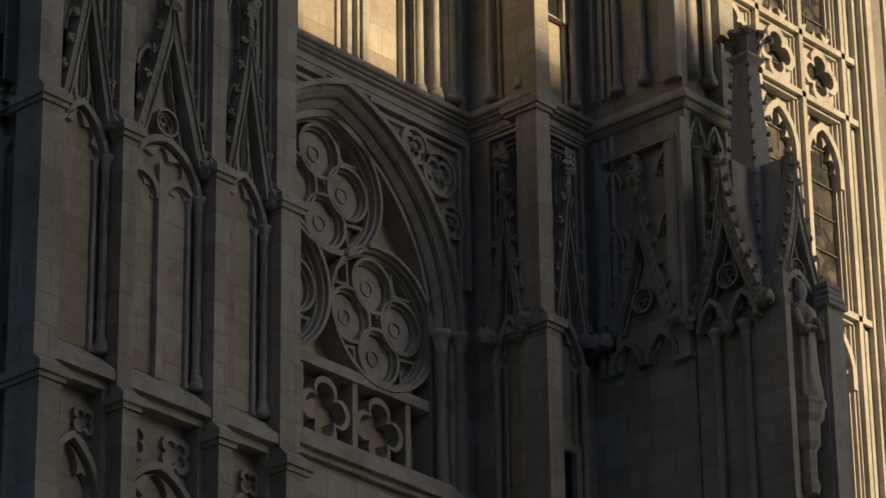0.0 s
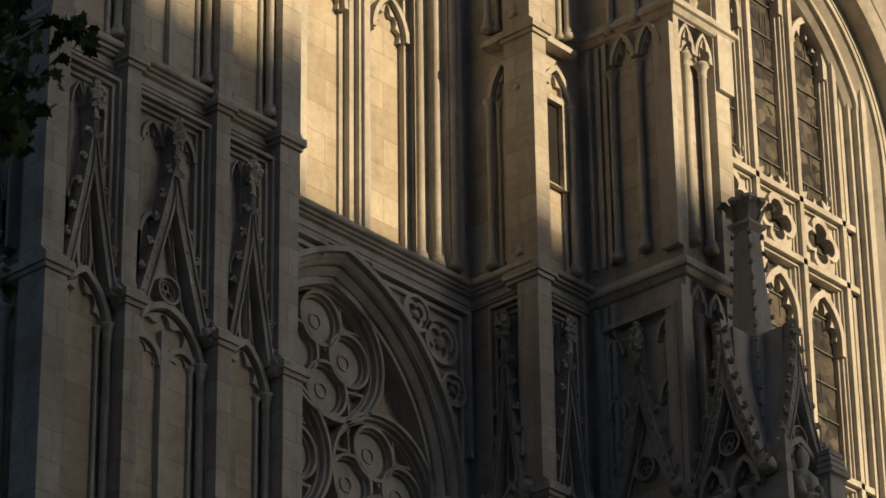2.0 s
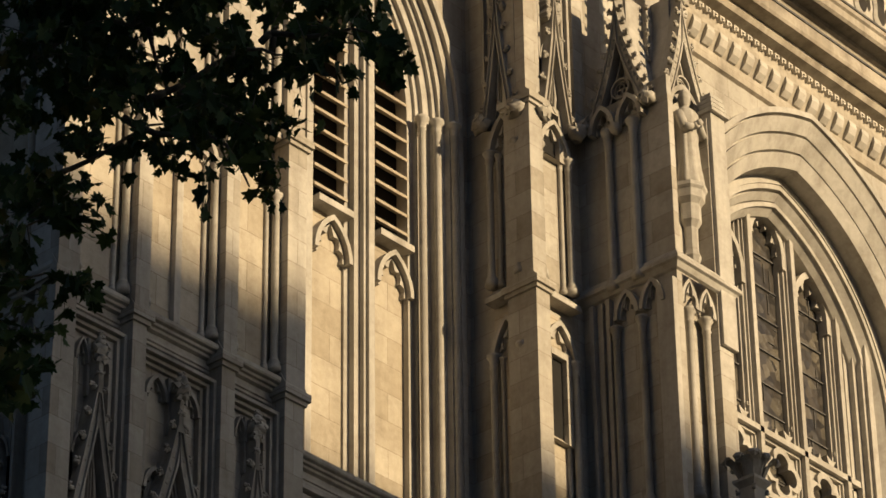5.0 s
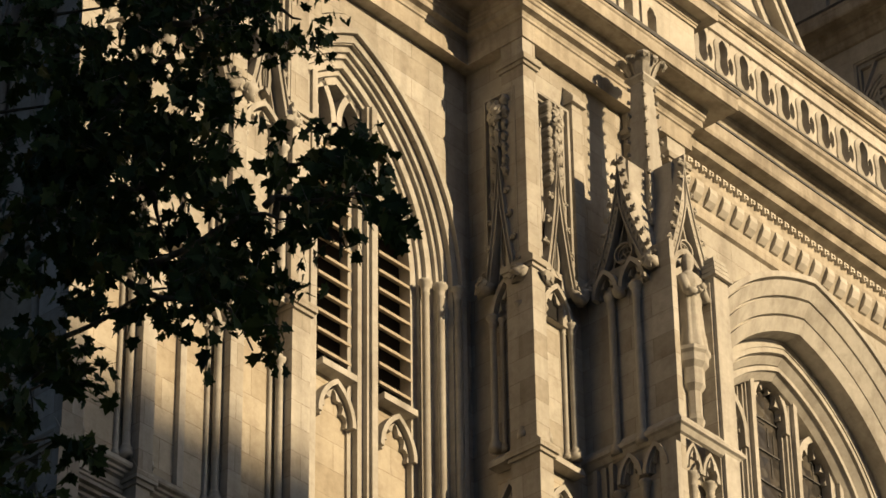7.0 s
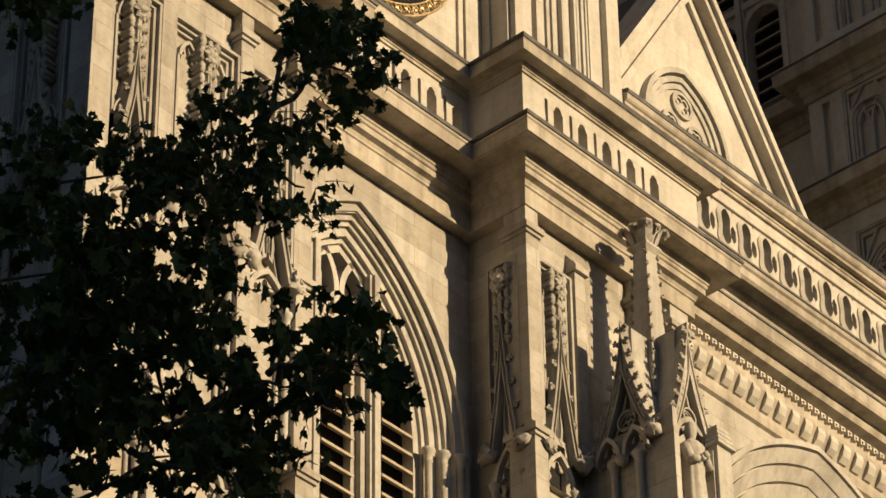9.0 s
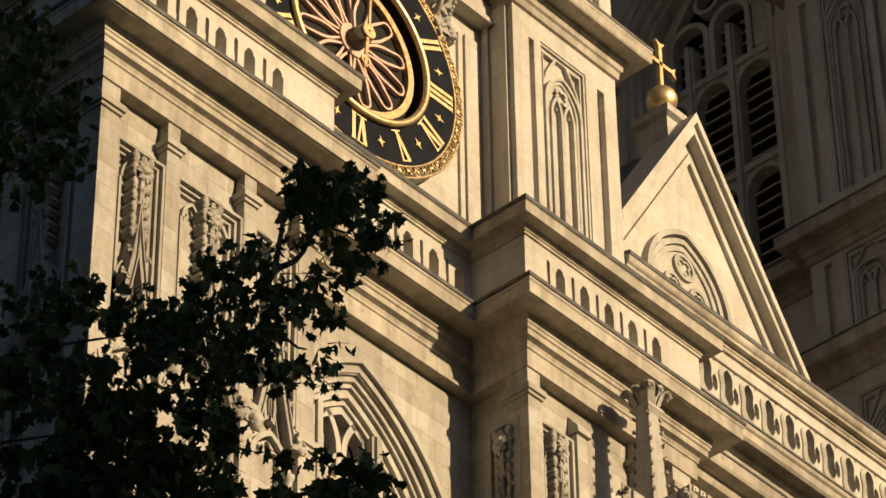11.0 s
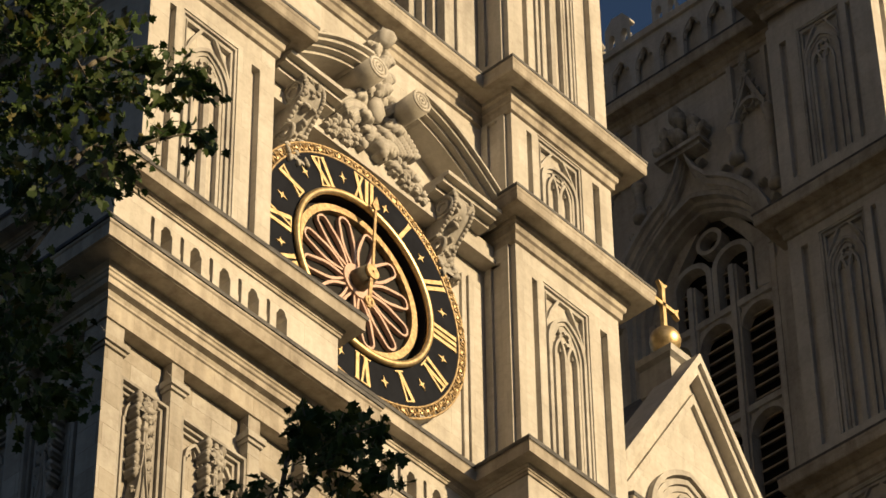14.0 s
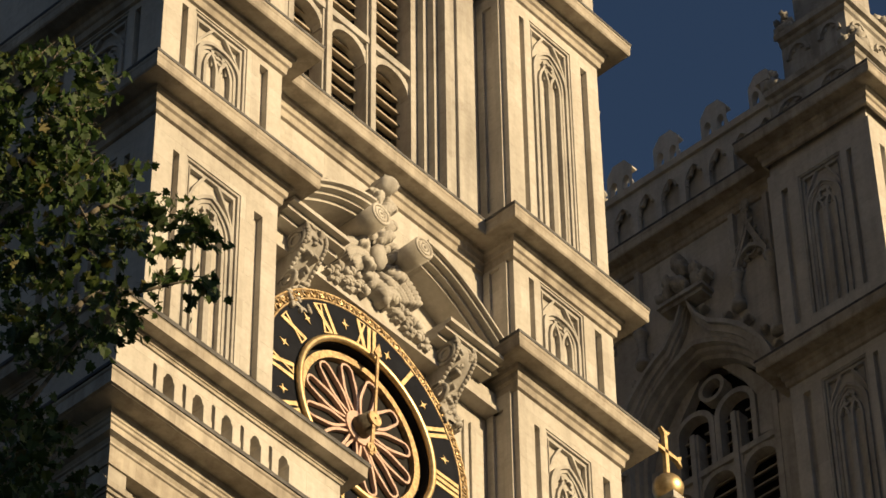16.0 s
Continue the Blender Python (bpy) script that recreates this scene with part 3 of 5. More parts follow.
                lump(trims, f(c + k * (w + 0.0), 0.2, z0 + 0.12), 0.13, (1, 1, 1), 1.0)
                sprig(trims, f, c + k * w, 0.22, z0 + 0.12, 0.13, 6)
            part("crocketed_gablet", trims, carved_stone, tower)
        for z0, z1 in ((17.0, 19.9), (23.0, 26.1)):
            panels = Mesh()
            box(panels, f, c - w, c + w, 0.0, 0.012, z0, z1)
            part("panel", panels, panel_stone, tower)


buttress_face(front(YB), [23.14, 24.28, 25.71, 26.81], 0.22, (1,), (), 0.32)
buttress_face(front(YB), [31.46, 32.46], 0.3, (), (1,), 0.27)
buttress_face(front(YB), [33.95, BR[1] - 0.15], 0.3)
buttress_face(north(BR[0] - 0.02), [26.24, 27.06], 0.3, (), (0, 1), 0.22)
buttress_face(north(BL[0]), [YB + 0.12, 27.8, 29.3, 31.0], 0.3, (), (0,))
m = Mesh()
for x in (32.42, 33.9):
    box(m, front(YB), x, x + 0.22, 0.0, 0.14, 29.3, 32.7)
    box(m, front(YB), x - 0.04, x + 0.26, 0.0, 0.2, 32.5, 32.6)
    wedge(m, front(YB), x - 0.03, x + 0.25, 0.0, 0.19, 32.6, 32.85)
part("pilaster", m, ashlar, tower)
# narrow loops in the stair buttress: slot shade painted as thin black slabs, with a jamb and sill
for z0, z1 in ((16.9, 18.12), (24.25, 25.42), (28.66, 29.3)):
    m = Mesh()
    box(m, front(YB), 31.84, 32.1, 0.0, 0.016, z0, z1)
    part("stair_loop", m, painted_dark, tower)
    m = Mesh()
    box(m, front(YB), 32.1, 32.2, 0.0, 0.1, z0 - 0.1, z1 + 0.1)
    box(m, front(YB), 31.8, 32.1, 0.0, 0.1, z1, z1 + 0.1)
    wedge(m, front(YB), 31.8, 32.1, 0.0, 0.1, z0 - 0.1, z0)
    part("loop_jamb", m, ashlar, tower)

# strings and the great cornice
STRING = [(0.0, 22.524), (0.035, 22.529), (0.035, 22.563), (0.056, 22.572), (0.056, 22.611), (0.035, 22.62), (0.042, 22.678), (0.091, 22.697), (0.098, 22.731), (0.133, 22.74), (0.14, 22.774), (0.182, 22.788), (0.196, 22.812), (0.196, 22.86), (0.035, 22.985), (0.0, 22.995)]
m = Mesh()
sweep(m, PLAN_LOW, STRING)
part("string_course", m, trim_stone, tower)
GREAT = [(0, 33.07), (0.2, 33.07), (0.2, 33.37), (0.225, 33.385), (0.225, 33.42), (0.25, 33.47), (0.33, 33.5), (0.33, 33.6), (0.355, 33.62), (0.355, 33.67), (0.375, 33.685),
         (0.375, 33.73), (0.4, 33.815), (0.68, 33.815), (0.68, 33.825), (0.72, 33.83), (0.72, 34.04), (0.74, 34.06), (0.74, 34.1), (0.3, 34.3), (0.1, 34.33), (0, 34.33)]
m = Mesh()
sweep(m, PLAN_LOW, GREAT)
part("great_cornice", m, soiled_stone, tower)
COPING = [(-0.12, 35.375), (0.33, 35.375), (0.33, 35.42), (0.35, 35.43), (0.35, 35.465), (0.37, 35.475), (0.38, 35.52), (0.57, 35.52), (0.575, 35.71), (0.59, 35.72), (0.3, 35.88), (-0.12, 35.97)]
m = Mesh()
sweep(m, PLAN_LOW, COPING)
slab(m, [(BL[0], YBACK), (BL[0], YB), (BL[1], YB), (BL[1], YW), (BR[0], YW), (BR[0], YB), (BR[1], YB), (BR[1], YBACK)], 33.9, 34.12)
part("parapet_coping", m, soiled_stone, tower)


m = Mesh()
sweep(m, PLAN_LOW, [(0.7, 34.125), (0.76, 34.105), (0.77, 34.14), (0.755, 34.18), (0.55, 34.25), (0.3, 34.35), (0.3, 34.31), (0.5, 34.22)])
part("lead_flashing", m, lead, tower)
m = Mesh()
sweep(m, PLAN_LOW, [(0.56, 35.745), (0.6, 35.725), (0.615, 35.765), (0.6, 35.805), (0.3, 35.94), (-0.1, 36.0), (-0.1, 35.98), (0.3, 35.89)])
part("lead_flashing", m, lead, tower)


def parapet_cells(f, s0, n, p, z0, z1, d0, d1, foot):
    """Blind parapet arcade: shouldered round-headed openings, each beside a slim hooked slot."""
    for i in range(n):
        a = s0 + p * i
        mesh = Mesh()
        c, w = a + p * 0.58, p * 0.19
        head = [(c - w, z1 - 0.3), (c - w, z1 - 0.16), (c - w * 0.72, z1 - 0.13)] + round_arch(c, w * 0.66, z1 - 0.11, 8) + [(c + w * 0.72, z1 - 0.13), (c + w, z1 - 0.16), (c + w, z1 - 0.3)]
        wall_arch(mesh, f, a + p * 0.22, a + p, z0 + foot, z1, head, d0, d1)
        wall_arch(mesh, f, a, a + p * 0.22, z0 + foot + 0.12, z1, round_arch(a + p * 0.1, p * 0.062, z1 - 0.06, 6), d0, d1)
        box(mesh, f, a, a + p * 0.22, d0, d1, z0 + foot, z0 + foot + 0.12)
        box(mesh, f, a + p * 0.02, a + p * 0.1, d0, d1 - 0.02, z0 + foot + 0.2, z0 + foot + 0.4)
        box(mesh, f, a, a + p, d0, d1, z0, z0 + foot)
        box(mesh, f, a, a + p, d0, d1, z1, z1 + 0.165)
        box(mesh, f, a, a + p, d0, d0 + 0.08, z0 + foot, z1)
        part("parapet_panel", mesh, smooth_stone, tower)


d0, d1 = 0.0, 0.3
CELL = 0.555
for a, b, s0, n, f in ((BL[0] - 0.3, BL[1] + 0.3, 23.5, 5, front(YB)), (BL[1] + 0.3, BR[0] - 0.3, 27.29, 7, front(YW)), (BR[0] - 0.3, BR[1] + 0.3, 31.67, 5, front(YB))):
    parapet_cells(f, s0, n, CELL, 34.1, 35.22, d0, d1, 0.4)
    for e0, e1 in ((a, s0), (s0 + n * CELL, b)):
        m = Mesh()
        box(m, f, e0, e1, d0, d1, 34.1, 35.385)
        part("parapet", m, smooth_stone, tower)
for x, f in ((BR[0], north), (BL[0], north), (BR[1], south), (BL[1], south)):
    m = Mesh()
    box(m, f(x), YB, (YB + 5) if x == BL[0] else YW, 0, 0.3, 34.1, 35.385)
    part("parapet", m, smooth_stone, tower)

# ---- upper stages ----
fu = front(YU + 0.12)


def upper_face(f, a, b):
    """Framed panels on the clasping buttresses over the great cornice."""
    w = b - a
    for z0, z1, p0, p1 in ((35.9, 41.2, 36.4, 40.6), (41.9, 44.25, 42.15, 43.9), (44.9, 51.0, 45.3, 50.5), (51.9, 56.8, 52.3, 56.3)):
        m, t = Mesh(), Mesh()
        xs = [a, a + w * 0.15, a + w * 0.2, a + w * 0.26, a + w * 0.7, a + w * 0.81, a + w * 0.88, b]
        for i in range(0, 8, 2):
            box(m, f, xs[i], xs[i + 1], -0.02, 0.12, z0, z1)
        for i in range(1, 7, 2):
            box(m, f, xs[i], xs[i + 1], -0.02, 0.12, z0, p0)
            box(m, f, xs[i], xs[i + 1], -0.02, 0.12, p1 + (0.0 if i == 3 else -0.1), z1)
        c, hw = (xs[3] + xs[4]) / 2, (xs[4] - xs[3]) / 2
        for e, d in ((0.0, 0.1), (0.055, 0.06)):
            band(t, f, [(c - hw + e, p0), (c - hw + e, p1 - e), (c + hw - e, p1 - e), (c + hw - e, p0)], [(c - hw + e + 0.045, p0), (c - hw + e + 0.045, p1 - e - 0.045), (c + hw - e - 0.045, p1 - e - 0.045), (c + hw - e - 0.045, p0)], 0, d)
        part("panel_fillet", t, trim_stone, tower)
        h = min(0.8, (p1 - p0) * 0.3)
        zs = p1 - h - 0.32
        t = Mesh()
        for e, d in ((0.1, 0.11), (0.16, 0.07), (0.22, 0.04)):
            band(t, f, legs(arch(c, hw - e, zs, h - e * 1.1, 10), p0), legs(arch(c, hw - e - 0.06, zs, h - (e + 0.06) * 1.1, 10), p0), 0, d)
        part("panel_arch", t, trim_stone, tower)
        for k in (-1, 1):
            t = Mesh()
            cc, ww = c + k * (hw - 0.26) / 2, (hw - 0.26) / 2
            band(t, f, legs(arch(cc, ww, zs - 0.2, 0.42, 8), p0), legs(arch(cc, ww - 0.055, zs - 0.2, 0.34, 8), p0), 0, 0.09)
            lo_ = arch(cc, ww - 0.05, zs - 0.2, 0.35, 9)
            band(t, f, lo_, cusps(lo_, (cc, zs - 0.2), 3, 0.36), 0, 0.05)
            part("blind_light", t, trim_stone, tower)
            t = Mesh()
            q = [(c + k * (hw - 0.1), p1 - 0.12), (c + k * (hw - 0.1), zs + h * 0.3), (c + k * hw * 0.62, zs + h * 0.72), (c + k * hw * 0.2, p1 - 0.12)]
            mx_, mz_ = c + k * hw * 0.72, p1 - 0.26
            band(t, f, q, [(mx_ + (x - mx_) * 0.74, mz_ + (z - mz_) * 0.74) for x, z in q], 0, 0.08, True)
            part("spandrel", t, trim_stone, tower)
        t = Mesh()
        band(t, f, foils(c, zs + h * 0.38, 0.18, 4, 0.4), foils(c, zs + h * 0.38, 0.11, 4, 0.5), 0, 0.07, True)
        part("quatrefoil", t, trim_stone, tower)
        part("buttress_frame", m, smooth_stone, tower)


upper_face(fu, *UL)
upper_face(fu, *UR)
upper_face(south(UR[1] - 0.123), YU + 0.13, 29.4)
upper_face(south(UR[1] - 0.12), 34.8, 37.4)
upper_face(north(UL[0] + 0.123), YU + 0.13, 29.4)
for x, f in ((UR[0], north), (UL[1], south)):
    for z0, z1 in ((36.3, 40.7), (42.1, 43.9), (45.3, 50.5)):
        m = Mesh()
        a, b = YU + 0.12, YW
        for p0, p1, q0, q1 in ((a, a + 0.16, z0 - 0.3, z1 + 0.3), (b - 0.16, b - 0.02, z0 - 0.3, z1 + 0.3), (a + 0.16, b - 0.16, z0 - 0.3, z0), (a + 0.16, b - 0.16, z1, z1 + 0.3)):
            box(m, f(x), p0, p1, 0.0, 0.05, q0, q1)
        part("buttress_frame", m, smooth_stone, tower)
for s in (-1, 1):
    for e, w, d in ((2.46, 0.14, 0.09), (2.25, 0.05, 0.05)):
        m = Mesh()
        box(m, fw, XC + s * e - w, XC + s * e + w, 0, d, 35.9, 40.3)
        part("wall_strip", m, smooth_stone, tower)


def cap(z, o=0.34):
    return [(0, z - 0.6), (0.05, z - 0.58), (0.06, z - 0.44), (0.1, z - 0.41), (0.11, z - 0.3), (0.15, z - 0.27), (0.16, z - 0.2), (o - 0.03, z - 0.21), (o - 0.01, z - 0.18), (o - 0.01, z - 0.02), (o, z), (o, z + 0.06), (0.05, z + 0.28), (0, z + 0.3)]


AROUND = ([(UL[0], 30.5), (UL[0], YU), (UL[1], YU), (UL[1], YW)], [(UR[0], YW), (UR[0], YU), (UR[1], YU), (UR[1], 29.4), (UR[1] - 0.65, 29.4)],
          [(UR[1] - 0.65, 34.8), (UR[1], 34.8), (UR[1], 37.4)])
for z, path in [(z, p) for z in (41.65, 51.4) for p in AROUND] + [(44.6, PLAN_UP[2:]), (57.8, PLAN_UP[2:])]:
    m = Mesh()
    sweep(m, path, cap(z - 0.07, 0.46))
    part("stage_cornice", m, soiled_stone, tower)
for z, o, path in [(z - 0.07, 0.46, p) for z in (41.65, 51.4) for p in AROUND] + [(z - 0.07, 0.46, PLAN_UP[2:]) for z in (44.6, 57.8)]:
    m = Mesh()
    sweep(m, path, [(o - 0.02, z + 0.062), (o + 0.01, z + 0.06), (o + 0.015, z + 0.11), (0.07, z + 0.32), (0.0, z + 0.34), (0.0, z + 0.305), (0.05, z + 0.285)])
    part("lead_flashing", m, lead, tower)
m = Mesh()
for path in (PLAN_UP[4:8], PLAN_UP[9:12]):
    sweep(m, path, [(-0.3, 59.75), (0.06, 59.75), (0.1, 59.9), (0.0, 60.0), (-0.3, 60.0)])
part("parapet_rail", m, smooth_stone, tower)
for f, s0, s1 in ((front(YW - 0.02), UL[1], UR[0]), (south(UR[1] - 0.67), 29.4, 34.8)):
    m = Mesh()
    n = round((s1 - s0) / 0.68)
    p = (s1 - s0) / n
    for i in range(n):
        c = s0 + p * (i + 0.5)
        wall_arch(m, f, s0 + p * i, s0 + p * (i + 1), 58.05, 59.78, arch(c, p * 0.38, 59.0, 0.5, 6), -0.14, 0)
        head = arch(c, p * 0.38, 59.0, 0.5, 8)
        band(m, f, head, cusps(head, (c, 59.0), 3, 0.4), -0.12, -0.04)
        foot = [(q, 2 * 58.75 - z) for q, z in head]
        band(m, f, foot, cusps(foot, (c, 58.6), 3, 0.4), -0.12, -0.04)
    box(m, f, s0, s1, -0.3, -0.2, 58.05, 59.78)
    part("openwork_parapet", m, smooth_stone, tower)
    for i in range(0, n, 2):
        m = Mesh()
        c = s0 + p * (i + 0.5)
        for k in (-1, 1):
            x0, x1 = sorted((c, c + k * 0.36))
            wall_arch(m, f, x0, x1, 59.97, 60.6, arch((x0 + x1) / 2, 0.095, 60.3, 0.16, 5), -0.16, 0.02)
        prism(m, f, [(c - 0.36, 60.6), (c - 0.36, 60.66), (c - 0.16, 60.96), (c + 0.16, 60.96), (c + 0.36, 60.66), (c + 0.36, 60.6)], -0.16, 0.02)
        part("merlon", m, smooth_stone, tower)

# bay walls and belfry windows on the front and on the flank
for f, c, s0, s1 in ((front(YW), XC, UL[1], UR[0]), (south(UR[1] - 0.65), 32.1, 29.4, 34.8)):
    m = Mesh()
    box(m, f, s0, s1, -1.15, 0, 34.0, 45.1)
    wall_arch(m, f, s0, s1, 45.1, 57.8, arch(c, 1.95, 51.6, 2.6, 14), -1.15, 0)
    part("bay_wall", m, smooth_stone, tower)
    for s in (-1, 1):
        m = Mesh()
        box(m, f, c + s * 2.35 - 0.22, c + s * 2.35 + 0.22, 0, 0.12, 45.0, 51.2)
        box(m, f, c + s * 2.05 - 0.1, c + s * 2.05 + 0.1, 0, 0.06, 45.0, 51.2)
        part("wall_strip", m, trim_stone, tower)
    m = Mesh()
    orders(tower, f, c, 1.98, 51.6, 2.64, 45.1, [(0.12, 0.08), (0.1, -0.1), (0.1, -0.25)])
    def ogee(e):
        left = arch(c, 2.22 - e, 51.6, 3.0 - e, 12)[:11]
        tip = [(c - 0.3 + e * 0.3, 54.75 - e * 0.6), (c - 0.12 + e * 0.1, 55.15 - e * 0.9), (c, 55.6 - e * 1.2)]
        half_ = [p for p in left if p[0] < c - 0.42] + tip
        return half_ + [(2 * c - x, z) for x, z in reversed(half_[:-1])]
    for e0, e1, d in ((0.0, 0.1, 0.3), (0.1, 0.26, 0.2), (0.26, 0.34, 0.12)):
        band(m, f, ogee(e0), ogee(e1), 0, d)
    edge = ogee(-0.03)
    for i in range(1, len(edge) - 1):
        if i % 2 or abs(edge[i][0] - c) < 0.5:
            frond(m, f, edge[i][0], 0.14, edge[i][1], 0.24, math.pi / 2 - (0.7 if edge[i][0] > c else -0.7), 0.8)
    part("window_hood", m, trim_stone, tower)
    m = Mesh()
    box(m, f, c - 0.62, c + 0.62, 0, 0.42, 55.3, 55.4)
    box(m, f, c - 0.55, c + 0.55, 0, 0.34, 55.2, 55.3)
    for i, (x, z, r, q) in enumerate(((-0.3, 55.4, 0.5, 1.9), (0.3, 55.4, 0.5, 1.25), (0.0, 55.4, 0.6, 1.57), (-0.2, 55.75, 0.5, 2.2), (0.2, 55.75, 0.5, 0.95), (0.0, 55.95, 0.5, 1.8), (0.05, 56.2, 0.5, 1.3), (-0.35, 55.6, 0.4, 2.9), (0.35, 55.6, 0.4, 0.25))):
        leaf_part("crest_leaf", f, (c + x, 0.14 + 0.03 * (i % 3), z, r, q, 0.6 if q < 1.57 else -0.6), carved_stone, tower)
    part("crest_ledge", m, carved_stone, tower)
    for k in (-2.22, -1.3, 1.3, 2.22):
        m = Mesh()
        shaft(m, f, c + k, 0.1, 53.0 if abs(k) > 2 else 54.3, 55.3, 0.09)
        box(m, f, c + k - 0.06, c + k + 0.06, 0, 0.14, 55.3, 57.1)
        part("niche_shaft", m, trim_stone, tower)
    for k in (-1.76, 1.76):
        m = Mesh()
        arch_head(m, f, c + k, 0.44, 55.3, 0.55, 0.2)
        gablet(m, f, c + k, 0.46, 55.45, 56.7, 0.22, 4)
        part("niche_head", m, trim_stone, tower)
    # belfry darkness painted as a near-black sheet behind the louvres
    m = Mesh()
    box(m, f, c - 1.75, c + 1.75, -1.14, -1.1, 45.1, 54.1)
    part("dark_sheet", m, painted_dark, tower)
    m = Mesh()
    for k in (-0.54, 0.54):
        box(m, f, c + k - 0.11, c + k + 0.11, -0.74, -0.44, 45.1, 52.2)
        box(m, f, c + k - 0.06, c + k + 0.06, -0.74, -0.38, 45.1, 52.2)
    for k in (-1.62, 1.62):
        box(m, f, c + k - 0.12, c + k + 0.12, -0.74, -0.4, 45.1, 51.8)
    for z in (48.15, 51.0):
        box(m, f, c - 1.7, c + 1.7, -0.74, -0.42, z, z + 0.16)
        for k in (-1.08, 0, 1.08):
            o = round_arch(c + k, 0.54, z - 0.52, 10)
            i_ = round_arch(c + k, 0.41, z - 0.52, 10)
            band(m, f, o, i_, -0.74, -0.46)
            for q in (0, 1):
                side = o[:6] if q == 0 else o[5:]
                corner = (c + k + (-0.54 if q == 0 else 0.54), z)
                prism(m, f, [corner] + side, -0.74, -0.5)
    for k in (-0.54, 0.54):
        band(m, f, legs(round_arch(c + k, 0.53, 52.35, 14), 51.15), legs(round_arch(c + k, 0.4, 52.35, 14), 51.15), -0.74, -0.46)
    band(m, f, ring(c, 53.25, 0.34, 16), ring(c, 53.25, 0.24, 16), -0.74, -0.46, True)
    for k in (-1, 1):
        prism(m, f, [(c + k * 1.1, 51.3), (c + k * 1.7, 51.2), (c + k * 1.6, 52.3), (c + k * 0.7, 53.6), (c + k * 0.3, 53.7), (c + k * 0.8, 53.0), (c + k * 1.1, 52.4)], -0.74, -0.5)
    part("mullions", m, trim_stone, tower)
    if f(0, 1, 0)[1] == YW - 1:
        turn = 0.0
    else:
        turn = radians(90)
    sl = Mesh()
    sl.add([(s * 1.28, d, z) for s, d, z in v], [(0, 1, 2, 3), (4, 5, 6, 7), (0, 1, 5, 4), (2, 3, 7, 6), (1, 2, 6, 5), (0, 3, 7, 4)])
    first = None
    for k in (-1.08, 0, 1.08):
        for i in range(24):
            z = 45.4 + 0.31 * i
            if first is None:
                first = part("louvre_slat", sl, slat_stone, tower)
                o = first
            else:
                o = new("louvre_slat", first.data)
                o.parent = tower
            o.location, o.rotation_euler = f(c + k, -0.86, z), (0, 0, turn)
# corner spirelet bases over the parapet
for x0, x1, y0, y1 in ((UL[0], UL[1], YU, 29.4), (UR[0], UR[1], YU, 29.4), (UR[0], UR[1], 34.8, 37.4)):
    cx, cy = (x0 + x1) / 2, (y0 + y1) / 2
    m = Mesh()
    for k, (r, z0, z1) in enumerate(((1.14, 57.9, 59.3), (0.86, 59.3, 61.2), (0.6, 61.2, 65.0))):
        slab(m, [(cx - r, cy - r), (cx + r, cy - r), (cx + r, cy + r), (cx - r, cy + r)], z0, z1)
        sweep(m, [(cx - r, cy + r), (cx - r, cy - r), (cx + r, cy - r), (cx + r, cy + r)], [(0, z1 - 0.34), (0.06, z1 - 0.3), (0.08, z1 - 0.2), (0.18, z1 - 0.17), (0.2, z1 - 0.02), (0.0, z1 + 0.12)])
        for fa in (front(cy - r), south(cx + r)):
            mid = cx if fa(0, 0, 0)[1] == cy - r else cy
            for q in (-0.5, 0.5):
                arch_head(m, fa, mid + q * r, r * 0.36, z1 - 0.85, 0.42, 0.07, 3)
        for a in (-1, 1):
            for b in (-1, 1):
                spot = (cx + a * (r - 0.12), cy + b * (r - 0.12))
                for q in range(14):
                    lump(m, (spot[0] + rng.uniform(-0.16, 0.16), spot[1] + rng.uniform(-0.16, 0.16), z1 + 0.05 + 0.05 * q), 0.17 - 0.006 * q, (1, 1, 1.2), 1.0)
    part("pinnacle", m, carved_stone, tower)

